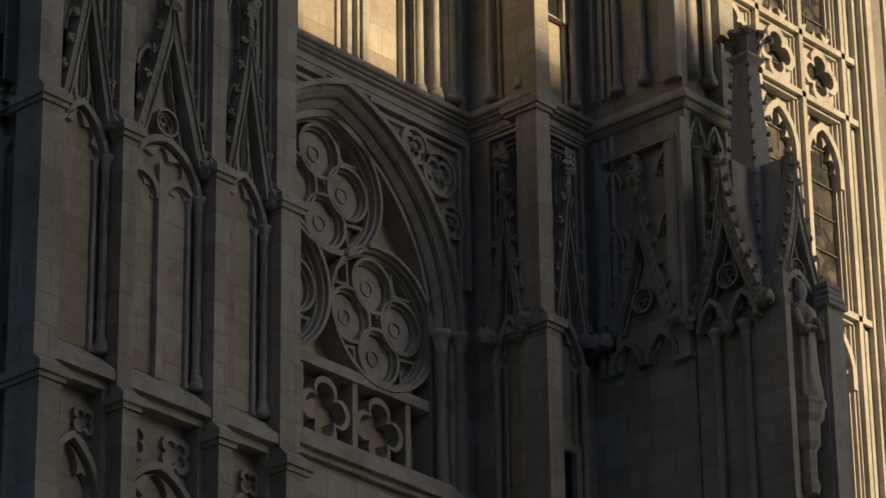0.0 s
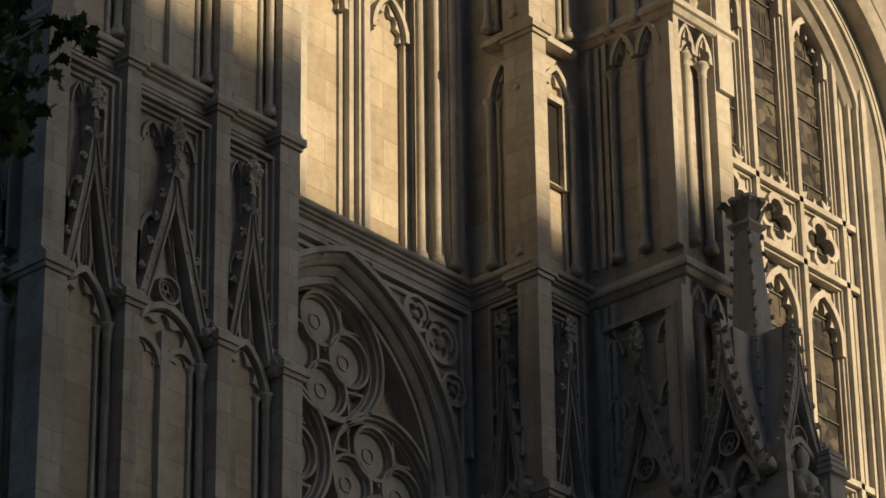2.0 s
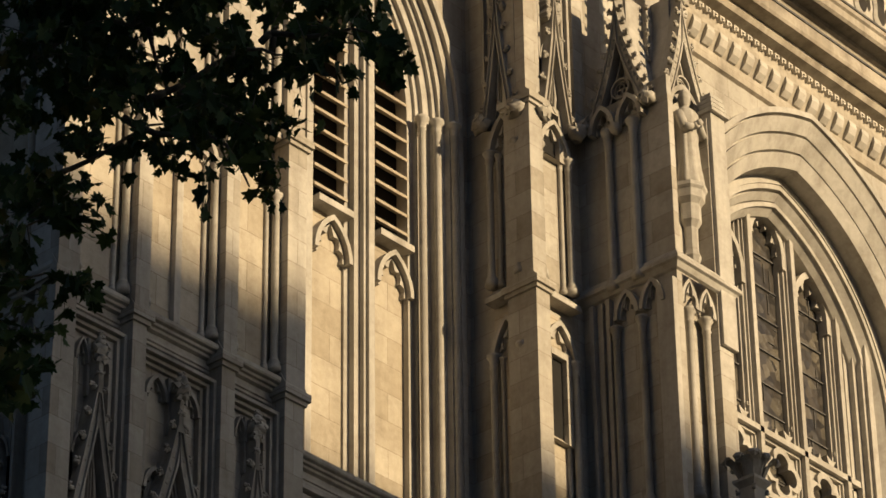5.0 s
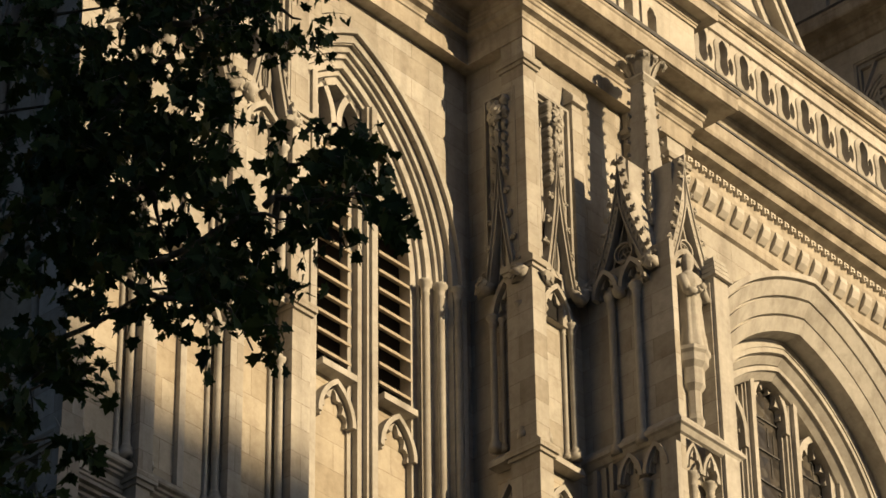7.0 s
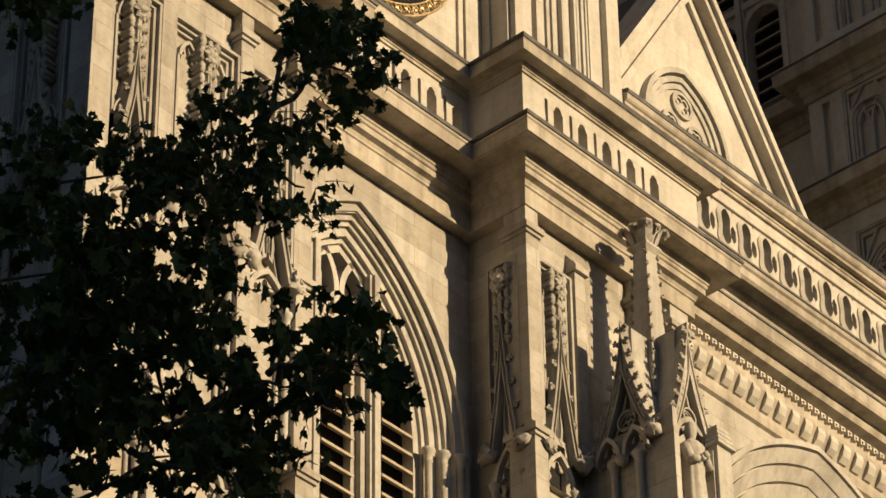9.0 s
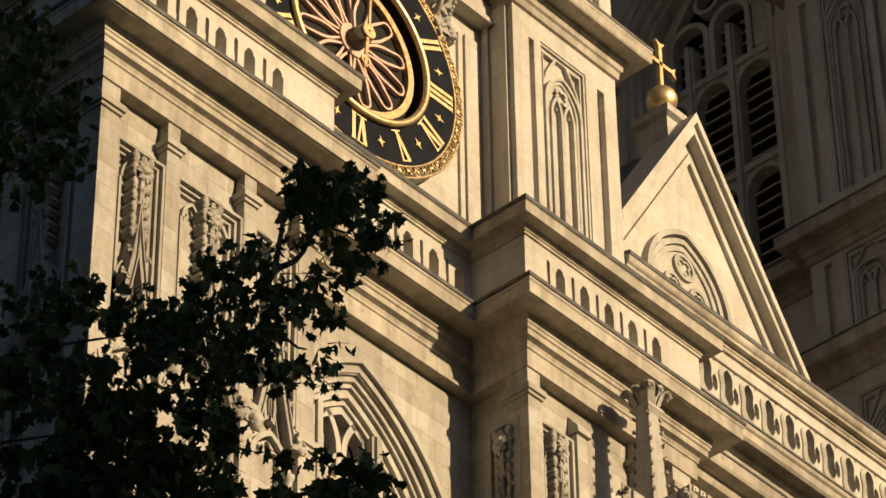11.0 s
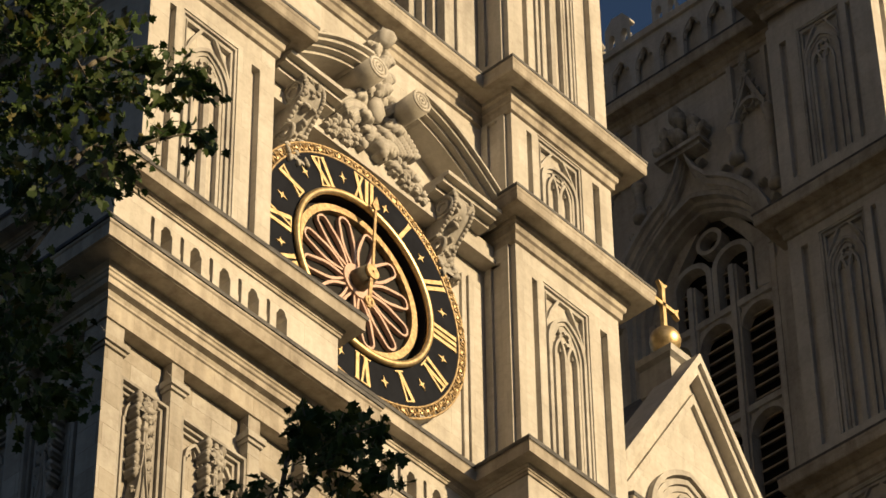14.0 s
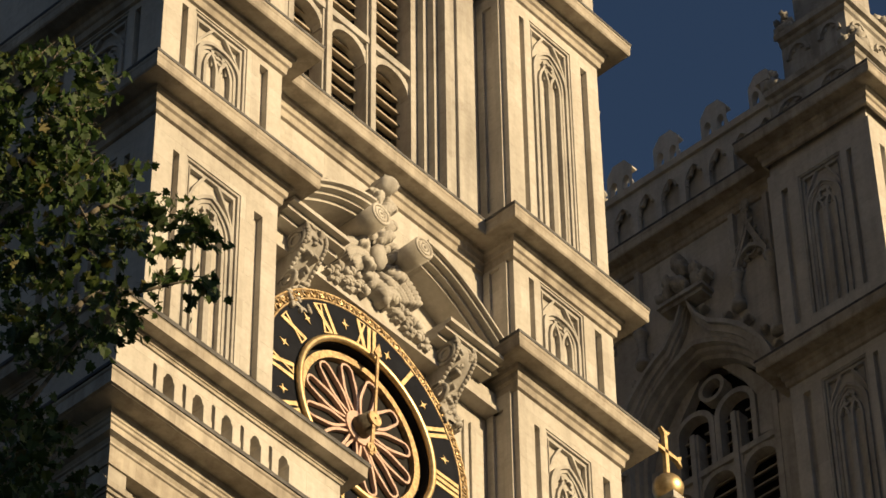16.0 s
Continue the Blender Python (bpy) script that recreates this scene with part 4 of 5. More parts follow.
# ---- stepped buttress with two pinnacles, against the clock tower ----
def spire(x, y, z0, z1, r, knobs, parent):
    """A slim square spire, crocketed up its arrises, with a capital of curled leaves."""
    top = 0.115
    four = ((-1, -1), (1, -1), (1, 1), (-1, 1))
    m = Mesh()
    m.add([(x + a * k, y + b * k, z) for k, z in ((r, z0), (top, z1)) for a, b in four],
          [(0, 1, 5, 4), (1, 2, 6, 5), (2, 3, 7, 6), (3, 0, 4, 7), (4, 5, 6, 7), (0, 1, 2, 3)])
    part("spire", m, trim_stone, parent)
    m = Mesh()
    m.add([(x + a * k, y + b * k, z) for k, z in ((top, z1 - 0.06), (top * 1.25, z1 - 0.02), (top * 1.55, z1 + 0.02), (top * 1.55, z1 + 0.06), (top * 0.9, z1 + 0.08)) for a, b in four],
          [(q * 4 + i, q * 4 + (i + 1) % 4, q * 4 + 4 + (i + 1) % 4, q * 4 + 4 + i) for q in range(4) for i in range(4)] + [(16, 17, 18, 19)])
    part("collar", m, trim_stone, parent)
    for a, b in four:
        for i in range(knobs):
            m = Mesh()
            u = (i + 0.5) / knobs
            k = r + (top - r) * u
            out = lambda s, d, z: (x + a * (k + d * 0.7) - s * b * 0.7, y + b * (k + d * 0.7) + s * a * 0.7, z)
            lump(m, out(0, 0.02, z0 + (z1 - z0) * u), 0.028, (1, 1, 1.1), 1.0)
            sprig(m, out, 0, 0.02, z0 + (z1 - z0) * u + 0.02, 0.04, 4)
            part("crocket", m, carved_stone, parent)
    m = Mesh()
    lathe(m, x, y, [(0.1, z1 + 0.06), (0.12, z1 + 0.14), (0.15, z1 + 0.26), (0.2, z1 + 0.34), (0.2, z1 + 0.38), (0.1, z1 + 0.42), (0.07, z1 + 0.46), (0.02, z1 + 0.48)], 12)
    bell = part("finial", m, carved_stone, parent)
    for i in range(8):
        a = i * math.pi / 4 + math.pi / 4
        big = 1.15 if i % 2 == 0 else 0.95
        ca, sa = math.cos(a), math.sin(a)
        line = [(0.12, 0.07, 0.05), (0.15, 0.16, 0.085), (0.19, 0.27, 0.1), (0.25, 0.35, 0.095), (0.3, 0.36, 0.075), (0.315, 0.31, 0.055), (0.285, 0.27, 0.03)]
        vv = []
        for q, (rr, zz, ww) in enumerate(line):
            rr, ww = rr * big + 0.01, ww * big
            for e, lift in ((-1, -0.02), (0, 0.018), (1, -0.02)):
                vv.append((x + (rr + lift) * ca - e * ww * sa, y + (rr + lift) * sa + e * ww * ca, z1 + zz))
            for e in (-1, 0, 1):
                vv.append((x + (rr - 0.035) * ca - e * ww * 0.8 * sa, y + (rr - 0.035) * sa + e * ww * 0.8 * ca, z1 + zz - 0.03))
        faces = []
        for q in range(len(line) - 1):
            k = q * 6
            faces += [(k, k + 1, k + 7, k + 6), (k + 1, k + 2, k + 8, k + 7), (k + 3, k + 4, k + 10, k + 9), (k + 4, k + 5, k + 11, k + 10), (k, k + 3, k + 9, k + 6), (k + 2, k + 5, k + 11, k + 8)]
        m = Mesh()
        m.add(vv, faces)
        part("carved_leaf", m, carved_stone, bell)


def stepped_pier(x0, x1, y0, y1, zt, spire_at, spire_top, levels, name):
    pier = thing(name, "pinnacled limestone buttress pier with a statue niche", "buttress", "pinnacled piers")
    m = Mesh()
    slab(m, [(x0, y1), (x0, y0 + 0.06), (x0 + 0.11, y0 + 0.06), (x0 + 0.11, y0 + 0.3), (x1 - 0.3, y0 + 0.3), (x1 - 0.3, y0 + 0.06), (x1, y0 + 0.06), (x1, y1)], 0, zt)
    part("shaft", m, ashlar, pier)
    t = Mesh()
    fs, ff = north(x0), front(y0 + 0.06)
    deep = y1 - y0
    for z in levels:
        sweep(t, [(x0, y1), (x0, y0 + 0.06), (x1, y0 + 0.06), (x1, y1)], [(0, z - 0.16), (0.04, z - 0.14), (0.08, z - 0.07), (0.12, z - 0.05), (0.12, z), (0.02, z + 0.14), (0, z + 0.14)])
        for k in range(2 if abs(z - 22.72) > 0.1 else 0):
            c = y0 + 0.42 + 0.44 * k
            for e, d in ((0.0, 0.115), (0.05, 0.07)):
                arch_head(t, fs, c, 0.215 - e, z - 0.6, 0.42 - e, d, 3)
            shaft(t, fs, c + 0.22, 0.05, z - 3.5, z - 0.68, 0.05)
        for e, d in ((1.16, 0.08), (1.3, 0.05), (1.44, 0.08)):
            box(t, fs, y0 + e, y0 + e + 0.06, 0, d, z - 3.5, z - 0.2)
        box(t, fs, y0 + 0.06, y0 + 0.34, 0, 0.1, z - 3.6, z - 0.3)
        for k in (-1, 1):
            c = (x0 + x1 - 0.19) / 2 + k * (x1 - x0 - 0.41) / 4
            shaft(t, ff, c + 0.1, -0.14, z - 3.4, z - 0.55, 0.055)
            arch_head(t, ff, c, (x1 - x0 - 0.41) / 4, z - 0.58, 0.42, -0.02, 3)
    for c in (y0 + 0.64, y0 + 1.08):
        shaft(t, fs, c, 0.05, zt - 2.75, zt - 0.2, 0.055)
    part("moulding", t, trim_stone, pier)
    if zt > 25:
        g = Mesh()
        gc = y0 + 0.78
        gablet(g, fs, gc, 0.56, 19.7, 21.6, 0.14, 6)
        for k in (-1, 1):
            arch_head(g, fs, gc + k * 0.28, 0.27, 19.2, 0.42, 0.12, 3)
            for zz in (21.75, 20.9):
                arch_head(g, fs, gc + k * 0.42, 0.16, zz, 0.32, 0.08, 3)
            box(g, fs, gc + k * 0.6 - 0.03, gc + k * 0.6 + 0.03, 0, 0.13, 19.6, 22.2)
            lump(g, fs(gc + k * 0.56, 0.14, 19.65), 0.11)
        box(g, fs, gc - 0.56, gc + 0.56, 0, 0.125, 22.14, 22.22)
        part("crocketed_gablet", g, carved_stone, pier)
    g = Mesh()
    c, cx = spire_at[1] - 0.05, spire_at[0]
    w = 0.56
    fn_, ff_ = north(cx - 0.58), front(spire_at[1] - 0.52)
    for k in range(2):
        cc = c - 0.24 + 0.48 * k
        arch_head(g, fs, cc, 0.23, zt - 0.2, 0.42, 0.14, 3)
        lump(g, fs(c - w + 1.16 * k, 0.1, zt), 0.11)
        sprig(g, fs, c - w + 1.16 * k, 0.12, zt, 0.13, 6)
    lump(g, fs(c, 0.1, zt - 0.25), 0.09)
    slab(g, [(x0 + 0.05, y1), (x0 + 0.05, y0 + 0.48), (x1 - 0.05, y0 + 0.48), (x1 - 0.05, y1)], zt + 0.002, zt + 0.3)
    slab(g, [(x0 + 0.03, y0 + 0.44), (x0 + 0.03, y0 + 0.09), (x0 + 0.13, y0 + 0.09), (x0 + 0.13, y0 + 0.44)], zt + 0.002, zt + 0.35)
    gablet(g, fn_, c, w, zt + 0.05, zt + 2.15, 0.16, 9, 1.7, False)
    part("crocketed_gable", g, carved_stone, pier)
    g = Mesh()
    gablet(g, ff_, cx, 0.5, zt + 0.2, zt + 2.2, 0.16, 8, 1.6, False)
    arch_head(g, ff_, cx, 0.36, zt + 0.1, 0.5, 0.12, 3)
    part("crocketed_gable", g, carved_stone, pier)
    # the gables' solid roofs, running back to the spire
    rise = [(i / 8, (1 - i / 8)) for i in range(9)]
    g = Mesh()
    for f_, mid, ww, pw, zb_, zt_, back in ((fn_, c, w - 0.08, 1.7, zt + 0.05, zt + 2.1, -0.5), (ff_, cx, 0.42, 1.6, zt + 0.2, zt + 2.15, -0.45)):
        line = [(mid - max(0.05, ww * v ** pw), zb_ + (zt_ - zb_) * u) for u, v in rise]
        prism(g, f_, line + [(2 * mid - s_, z_) for s_, z_ in reversed(line)], back, -0.04)
    part("gable_roof", g, trim_stone, pier)
    spire(*spire_at, zt + 0.3, spire_top, 0.23 if zt > 25 else 0.27, 15, pier)
    s = Mesh()
    box(s, ff, x1 - 0.27, x1 + 0.04, -0.1, 0.06, zt - 3.6, zt + 0.1)
    for q in range(4):
        box(s, ff, x1 - 0.31 + 0.02 * q, x1 + 0.08 - 0.02 * q, -0.12, 0.12 - 0.02 * q, zt + 0.1 + 0.09 * q, zt + 0.16 + 0.09 * q)
    part("corner_post", s, trim_stone, pier)
    b = Mesh()
    cx = (x0 + 0.16 + x1 - 0.12) / 2
    lathe(b, cx, y0 + 0.24, [(0.1, zt - 2.4), (0.13, zt - 2.3), (0.1, zt - 2.2), (0.1, zt - 1.85), (0.16, zt - 1.75), (0.16, zt - 1.5), (0.22, zt - 1.42), (0.23, zt - 1.3), (0.26, zt - 1.26), (0.26, zt - 1.2), (0.01, zt - 1.2)], 8, False)
    part("bracket", b, trim_stone, pier)
    st = Mesh()
    zb = zt - 1.2
    prof = [(0.19, 0), (0.2, 0.06), (0.165, 0.35), (0.15, 0.7), (0.165, 0.9), (0.19, 1.08), (0.18, 1.2), (0.1, 1.28), (0.055, 1.32), (0.075, 1.38), (0.095, 1.46), (0.08, 1.55), (0.04, 1.6), (0.005, 1.61)]
    n = 28
    vv = []
    fine = []
    for (r0, z0), (r1, z1) in zip(prof, prof[1:]):
        fine += [(r0 + (r1 - r0) * q / 4, z0 + (z1 - z0) * q / 4) for q in range(4)]
    prof = fine + prof[-1:]
    for r, z in prof:
        for i in range(n):
            a = 2 * math.pi * i / n
            fold = math.sin(7 * a + 1.5 * math.sin(2.2 * z) + 0.8) + 0.6 * math.sin(11 * a - 1.8 * z) + 1.2 * noise.noise(Vector((math.cos(a) * 2, math.sin(a) * 2, z * 2.2)))
            k = r * (1 + fold * (0.11 if z < 1.1 else 0.05 if z < 1.27 else 0.03))
            vv.append((cx + k * math.cos(a), y0 + 0.22 + k * 0.85 * math.sin(a), zb + z))
    st.add(vv, [(k * n + i, k * n + (i + 1) % n, (k + 1) * n + (i + 1) % n, (k + 1) * n + i) for k in range(len(prof) - 1) for i in range(n)], True)
    for k in (-1, 1):
        p0, p1, p2 = (cx + k * 0.18, y0 + 0.2, zb + 1.14), (cx + k * 0.2, y0 + 0.1, zb + 0.86), (cx + k * 0.05, y0 + 0.03, zb + 0.96 + 0.05 * k)
        rod(st, p0, p1, 0.075, 0.065, 8)
        rod(st, p1, p2, 0.07, 0.04, 8)
        lump(st, p2, 0.055)
    ob = part("statue", st, carved_stone)
    tagged(ob, "weathered stone standing figure in a buttress niche", "statue", "niche statues")
    return pier


stepped_pier(32.61, 33.76, 24.68, 26.36, 29.25, (33.32, 25.62), 33.03, (22.72, 26.6), "buttress_pier")
stepped_pier(32.63, 33.7, 23.3, 24.72, 19.55, (33.24, 24.2), 23.25, (16.0,), "buttress_pier")

# ---- west front of the nave ----
nave = thing("church_nave", "sunlit limestone church nave end with moulded arch and pierced parapet", "church")
NX0, NX1 = BR[1], 2 * XN - BR[1]
YN = 26.95
fn = front(YN)
m = Mesh()
wall_arch(m, fn, NX0, NX1, 0, 34.9, arch(XN, 3.36, 28.6, 4.15, 18), -0.95, 0)
part("wall", m, ashlar, nave)
orders(nave, fn, XN, 3.5, 28.6, 4.33, 0, [(0.09, 0.2, 0.2), (0.04, 0.08, 0.08), (0.2, 0.17, 0.06), (0.04, -0.02, -0.02), (0.2, 0.05, -0.07), (0.04, -0.15, -0.15), (0.2, -0.07, -0.17)])
orders(nave, fn, XN, 2.82, 28.6, 3.64, 0, [(0.3, -0.48, -0.48), (0.08, -0.5, -0.5), (0.04, -0.6, -0.6), (0.1, -0.54, -0.64), (0.03, -0.7, -0.7), (0.07, -0.62, -0.62), (0.1, -0.66, -0.78)])
# near-black sheet behind the glass: the nave's inner darkness put into colour
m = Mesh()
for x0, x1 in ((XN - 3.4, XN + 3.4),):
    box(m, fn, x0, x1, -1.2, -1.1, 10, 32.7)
part("backing", m, painted_dark, nave)
fg = front(27.9)
window = thing("window_1", "tall leaded Gothic west window with stone tracery", "window", kind="structure")
m = Mesh()
LIGHT = 1.085
cols = [XN + LIGHT * k for k in (-1, 0, 1)] + [XN + 2.95, XN - 2.95]
for c in cols:
    box(m, fg, c - 0.45, c + 0.45, -0.08, -0.06, 12, 32.4)
part("pane", m, glass, window)
m = Mesh()
for k in (-1, 1):
    for w, d in ((0.3, 0.12), (0.2, 0.22), (0.12, 0.32), (0.06, 0.38)):
        c = XN + k * 2.12
        box(m, fg, c - w, c + w, -0.1, d, 0, 31.6)
for k in (-0.5, 0.5, -1.5, 1.5):
    c = XN + LIGHT * k
    for w, d in ((0.165, 0.02), (0.125, 0.08), (0.085, 0.12), (0.045, 0.2)):
        box(m, fg, c - w, c + w, -0.1, d, 0, 32.2 if abs(k) < 1 else 31.4)
for z in (27.48, 26.42, 23.1):
    box(m, fg, XN - 3.3, XN + 3.3, -0.1, 0.2, z - 0.05, z + 0.05)
    box(m, fg, XN - 3.3, XN + 3.3, -0.1, 0.12, z - 0.1, z + 0.1)
part("mullions", m, trim_stone, window)
t = Mesh()
for c in cols:
    hw = LIGHT / 2 - 0.08
    mid = abs(c - XN) < 0.1
    for zs, side in ((30.95 if mid else 30.25, 1), (25.45, 0), (22.2, 0)):
        a = arch(c, hw, zs, 0.72, 10)
        band(t, fg, legs(a, zs - 0.25), legs(arch(c, hw - 0.09, zs, 0.6, 10), zs - 0.25), -0.1, 0.12)
        b = arch(c, hw - 0.09, zs, 0.6, 15)
        band(t, fg, b, cusps(b, (c, zs), 5, 0.32), -0.1, 0.04)
        for k in (-1, 1):
            prism(t, fg, [(c + k * hw, zs + 0.2), (c + k * hw, zs + 0.85), (c + k * 0.1, zs + 0.85)], -0.1, -0.02)
    a = [(c - hw, 27.55), (c + hw, 27.55)]
    q = foils(c, 26.95, 0.43, 4, 0.4, math.pi / 4)
    band(t, fg, ring(c, 26.95, 0.5, 32), q, -0.1, 0.06, True)
    band(t, fg, foils(c, 26.95, 0.45, 4, 0.4, math.pi / 4), foils(c, 26.95, 0.34, 4, 0.48, math.pi / 4), -0.1, 0.13, True)
    for kx in (-1, 1):
        for kz in (-1, 1):
            prism(t, fg, [(c + kx * hw, 26.95 + kz * 0.48), (c + kx * hw, 26.95 + kz * 0.12), (c + kx * 0.1, 26.95 + kz * 0.48)], -0.1, 0.05)
    up_ = [(s, 2 * 27.95 - z) for s, z in arch(c, hw, 27.95, 0.36, 10)]
    band(t, fg, up_, cusps(up_, (c, 27.98), 4, 0.45), -0.1, 0.06)
band(t, fg, foils(XN - 0.02, 31.98, 0.26, 4, 0.35, 0.4), foils(XN - 0.02, 31.98, 0.16, 4, 0.4, 0.4), -0.1, 0.1, True)
for k in (-1, 1):
    for e in (0, 0.12, 0.24):
        a = arch(XN + k * 2.95, 0.62 - e, 27.6, 2.3 - e * 2, 10)
        band(t, fg, a, arch(XN + k * 2.95, 0.55 - e, 27.6, 2.2 - e * 2, 10), -0.1, 0.3 - e)
    for e, z in ((0.55, 31.3), (1.15, 31.0)):
        band(t, fg, foils(XN + k * e, z + 0.15, 0.2, 4, 0.35), foils(XN + k * e, z + 0.15, 0.12, 4, 0.4), -0.1, 0.06, True)
part("tracery", t, trim_stone, window)
m = Mesh()
r2 = random.Random(3)
for c in cols:
    for i in range(32):
        z = 14 + 0.56 * i + r2.uniform(-0.04, 0.04)
        box(m, fg, c - 0.42, c + 0.42, -0.058, -0.03, z, z + 0.022)
    for i in range(46):
        z = r2.uniform(20, 31.5)
        x = c + r2.uniform(-0.36, 0.3)
        w = r2.choice((0.012, 0.16))
        box(m, fg, x, x + w, -0.06, -0.045, z, z + (0.35 if w < 0.1 else 0.012))
part("lead_cames", m, lead, window)

m = Mesh()
NAVE = [(0, 32.75), (0.06, 32.78), (0.06, 33.0), (0.2, 33.3), (0.2, 33.38), (0.12, 33.4), (0.12, 33.72), (0.3, 33.78), (0.34, 33.86), (0.34, 33.92), (0.56, 33.95), (0.58, 34.0), (0.58, 34.2), (0.12, 34.34), (0.12, 34.46), (0.2, 34.48),
        (0.22, 34.56), (0.3, 34.58), (0.32, 34.66), (0.38, 34.68), (0.4, 34.74), (0.62, 34.74), (0.66, 34.78), (0.66, 34.92), (0.7, 34.95), (0.7, 35.03), (0.5, 35.1), (0, 35.1)]
sweep(m, [(NX0 + 0.02, YN), (NX1 - 0.02, YN)], NAVE)
part("cornice", m, soiled_stone, nave)
YP = 26.87                       # face of the pierced parapet, set back on the wall head
PX0, PX1 = UR[1] + 0.02, 2 * XN - UR[1] - 0.02
m = Mesh()
sweep(m, [(PX0, YP), (PX1, YP)], [(-0.35, 36.97), (0.03, 36.97), (0.03, 37.03), (0.05, 37.04), (0.05, 37.08), (0.06, 37.11), (0.15, 37.11), (0.15, 37.17), (0.18, 37.19), (0.2, 37.22), (0.21, 37.31), (0.0, 37.42), (-0.35, 37.46), (-0.35, 36.97)])
part("parapet_coping", m, soiled_stone, nave)
m = Mesh()
box(m, front(YP), PX0, PX1, -0.32, -0.02, 36.74, 36.975)
box(m, front(YP), PX0, PX1, -0.32, -0.02, 35.0, 35.8)
box(m, front(YP), PX0, 34.69, -0.3, -0.025, 35.79, 36.75)
part("parapet_rail", m, smooth_stone, nave)
dent = Mesh()
for x0, x1, q0, q1 in ((0.0, 0.03, 0.0, 0.11), (0.03, 0.115, 0.08, 0.11), (0.085, 0.115, 0.03, 0.08), (0.055, 0.085, 0.03, 0.055)):
    box(dent, front(0), x0, x1, 0, 0.07, q0, q1)
bead = Mesh()
hook = [(0.1, 0.2), (0.175, 0.16), (0.185, 0.06), (0.14, -0.05), (0.06, -0.13), (0.0, -0.15), (0.02, -0.08), (0.05, 0.02)]
n = len(hook)
bead.add([(x, -o, z) for x in (-0.09, 0.09) for o, z in hook], [list(range(n)), list(range(n, 2 * n))] + [(i, (i + 1) % n, n + (i + 1) % n, n + i) for i in range(n)])
d_ob = b_ob = None
n = 46
for i in range(n):
    x = NX0 + 0.05 + (NX1 - NX0 - 0.1) * i / n
    if d_ob is None:
        d_ob = part("dentil", dent, smooth_stone, nave)
        o = d_ob
    else:
        o = new("dentil", d_ob.data)
        o.parent = nave
    o.location = (x, YN - 0.12, 33.56)
for i in range(24):
    x = NX0 + 0.15 + (NX1 - NX0 - 0.1) * i / 24
    if b_ob is None:
        b_ob = part("gadroon", bead, smooth_stone, nave)
        o = b_ob
    else:
        o = new("gadroon", b_ob.data)
        o.parent = nave
    o.location = (x, YN - 0.04, 33.14)
n = 13
p = 0.5325
fp = front(YN - 0.1)
cell = Mesh()
inner, outer, square = [], [], []
for k in range(40):
    a = 2 * math.pi * k / 40
    ca, sa = math.cos(a), math.sin(a)
    q = 1 - 0.2 * math.cos(4 * a)
    inner.append((0.117 * ca * q, 0.347 * sa))
    outer.append((0.179 * ca * q, 0.43 * sa))
    e = min((p / 2) / max(abs(0.2 * ca), 1e-6), 0.49 / max(abs(0.42 * sa), 1e-6))
    sx, sz = e * 0.2 * ca, e * 0.42 * sa
    if abs(sz) < 0.12:
        sx = max(-0.205, min(0.205, sx))
    square.append((sx, sz))
fo = front(0)
band(cell, fo, outer, inner, -0.12, 0.1, True, 0.06)
band(cell, fo, square, outer, -0.12, 0.035, True)
first = part("baluster_panel", cell, smooth_stone, nave)
PS = 36.307
first.location = (PS + p * 0.5, YP + 0.1, 36.27)
for i in range(-3, n):
    if i == 0:
        continue
    o = new("baluster_panel", first.data)
    o.parent, o.location = nave, (PS + p * (i + 0.5), YP + 0.1, 36.27)
m = Mesh()
sweep(m, [(NX0 + 0.02, YN), (NX1 - 0.02, YN)], [(0.68, 35.035), (0.72, 35.03), (0.72, 35.07), (0.5, 35.13), (0.5, 35.1)])
part("lead_flashing", m, lead, nave)
m = Mesh()
sweep(m, [(PX0, YP), (PX1, YP)], [(0.19, 37.315), (0.225, 37.31), (0.235, 37.36), (0.22, 37.4), (0.0, 37.46), (-0.33, 37.49), (-0.33, 37.47), (0.0, 37.43)])
part("lead_flashing", m, lead, nave)
m = Mesh()
sweep(m, [(NX0 + 0.02, YN), (NX1 - 0.02, YN)], [(0.56, 34.205), (0.6, 34.2), (0.6, 34.24), (0.14, 34.38), (0.12, 34.35)])
part("lead_flashing", m, lead, nave)

gable = thing("nave_gable", "steep plain limestone gable with moulded coping and blind arch", "gable")
YG, GZ, GT = 28.75, 35.0, 43.92
gs = 1.6
fgab = front(YG)
m = Mesh()
hw = (GT - GZ) / gs
prism(m, fgab, [(XN - hw, GZ), (XN, GT), (XN + hw, GZ)], -0.5, 0)
part("wall", m, smooth_stone, gable)
for k in (-1, 1):
    for o, d in ((0.0, 0.3), (0.12, 0.22), (0.44, 0.08)):
        w = 0.12
        m = Mesh()
        band(m, fgab, [(XN + k * hw, GZ + 0.35 - o * 1.9), (XN, GT + 0.35 - o * 1.9)], [(XN + k * hw, GZ + 0.35 - (o + w) * 1.9), (XN, GT + 0.35 - (o + w) * 1.9)], -0.5, d)
        part("coping", m, smooth_stone, gable)
m = Mesh()
XA = XN - 0.33
for e, d in ((0, 0.14), (0.14, 0.08), (0.26, 0.04)):
    band(m, fgab, legs(arch(XA, 1.15 - e, 39.9, 1.5 - e * 1.1, 12), 37), legs(arch(XA, 1.15 - e - 0.1, 39.9, 1.5 - e * 1.1 - 0.11, 12), 37), -0.1, d)
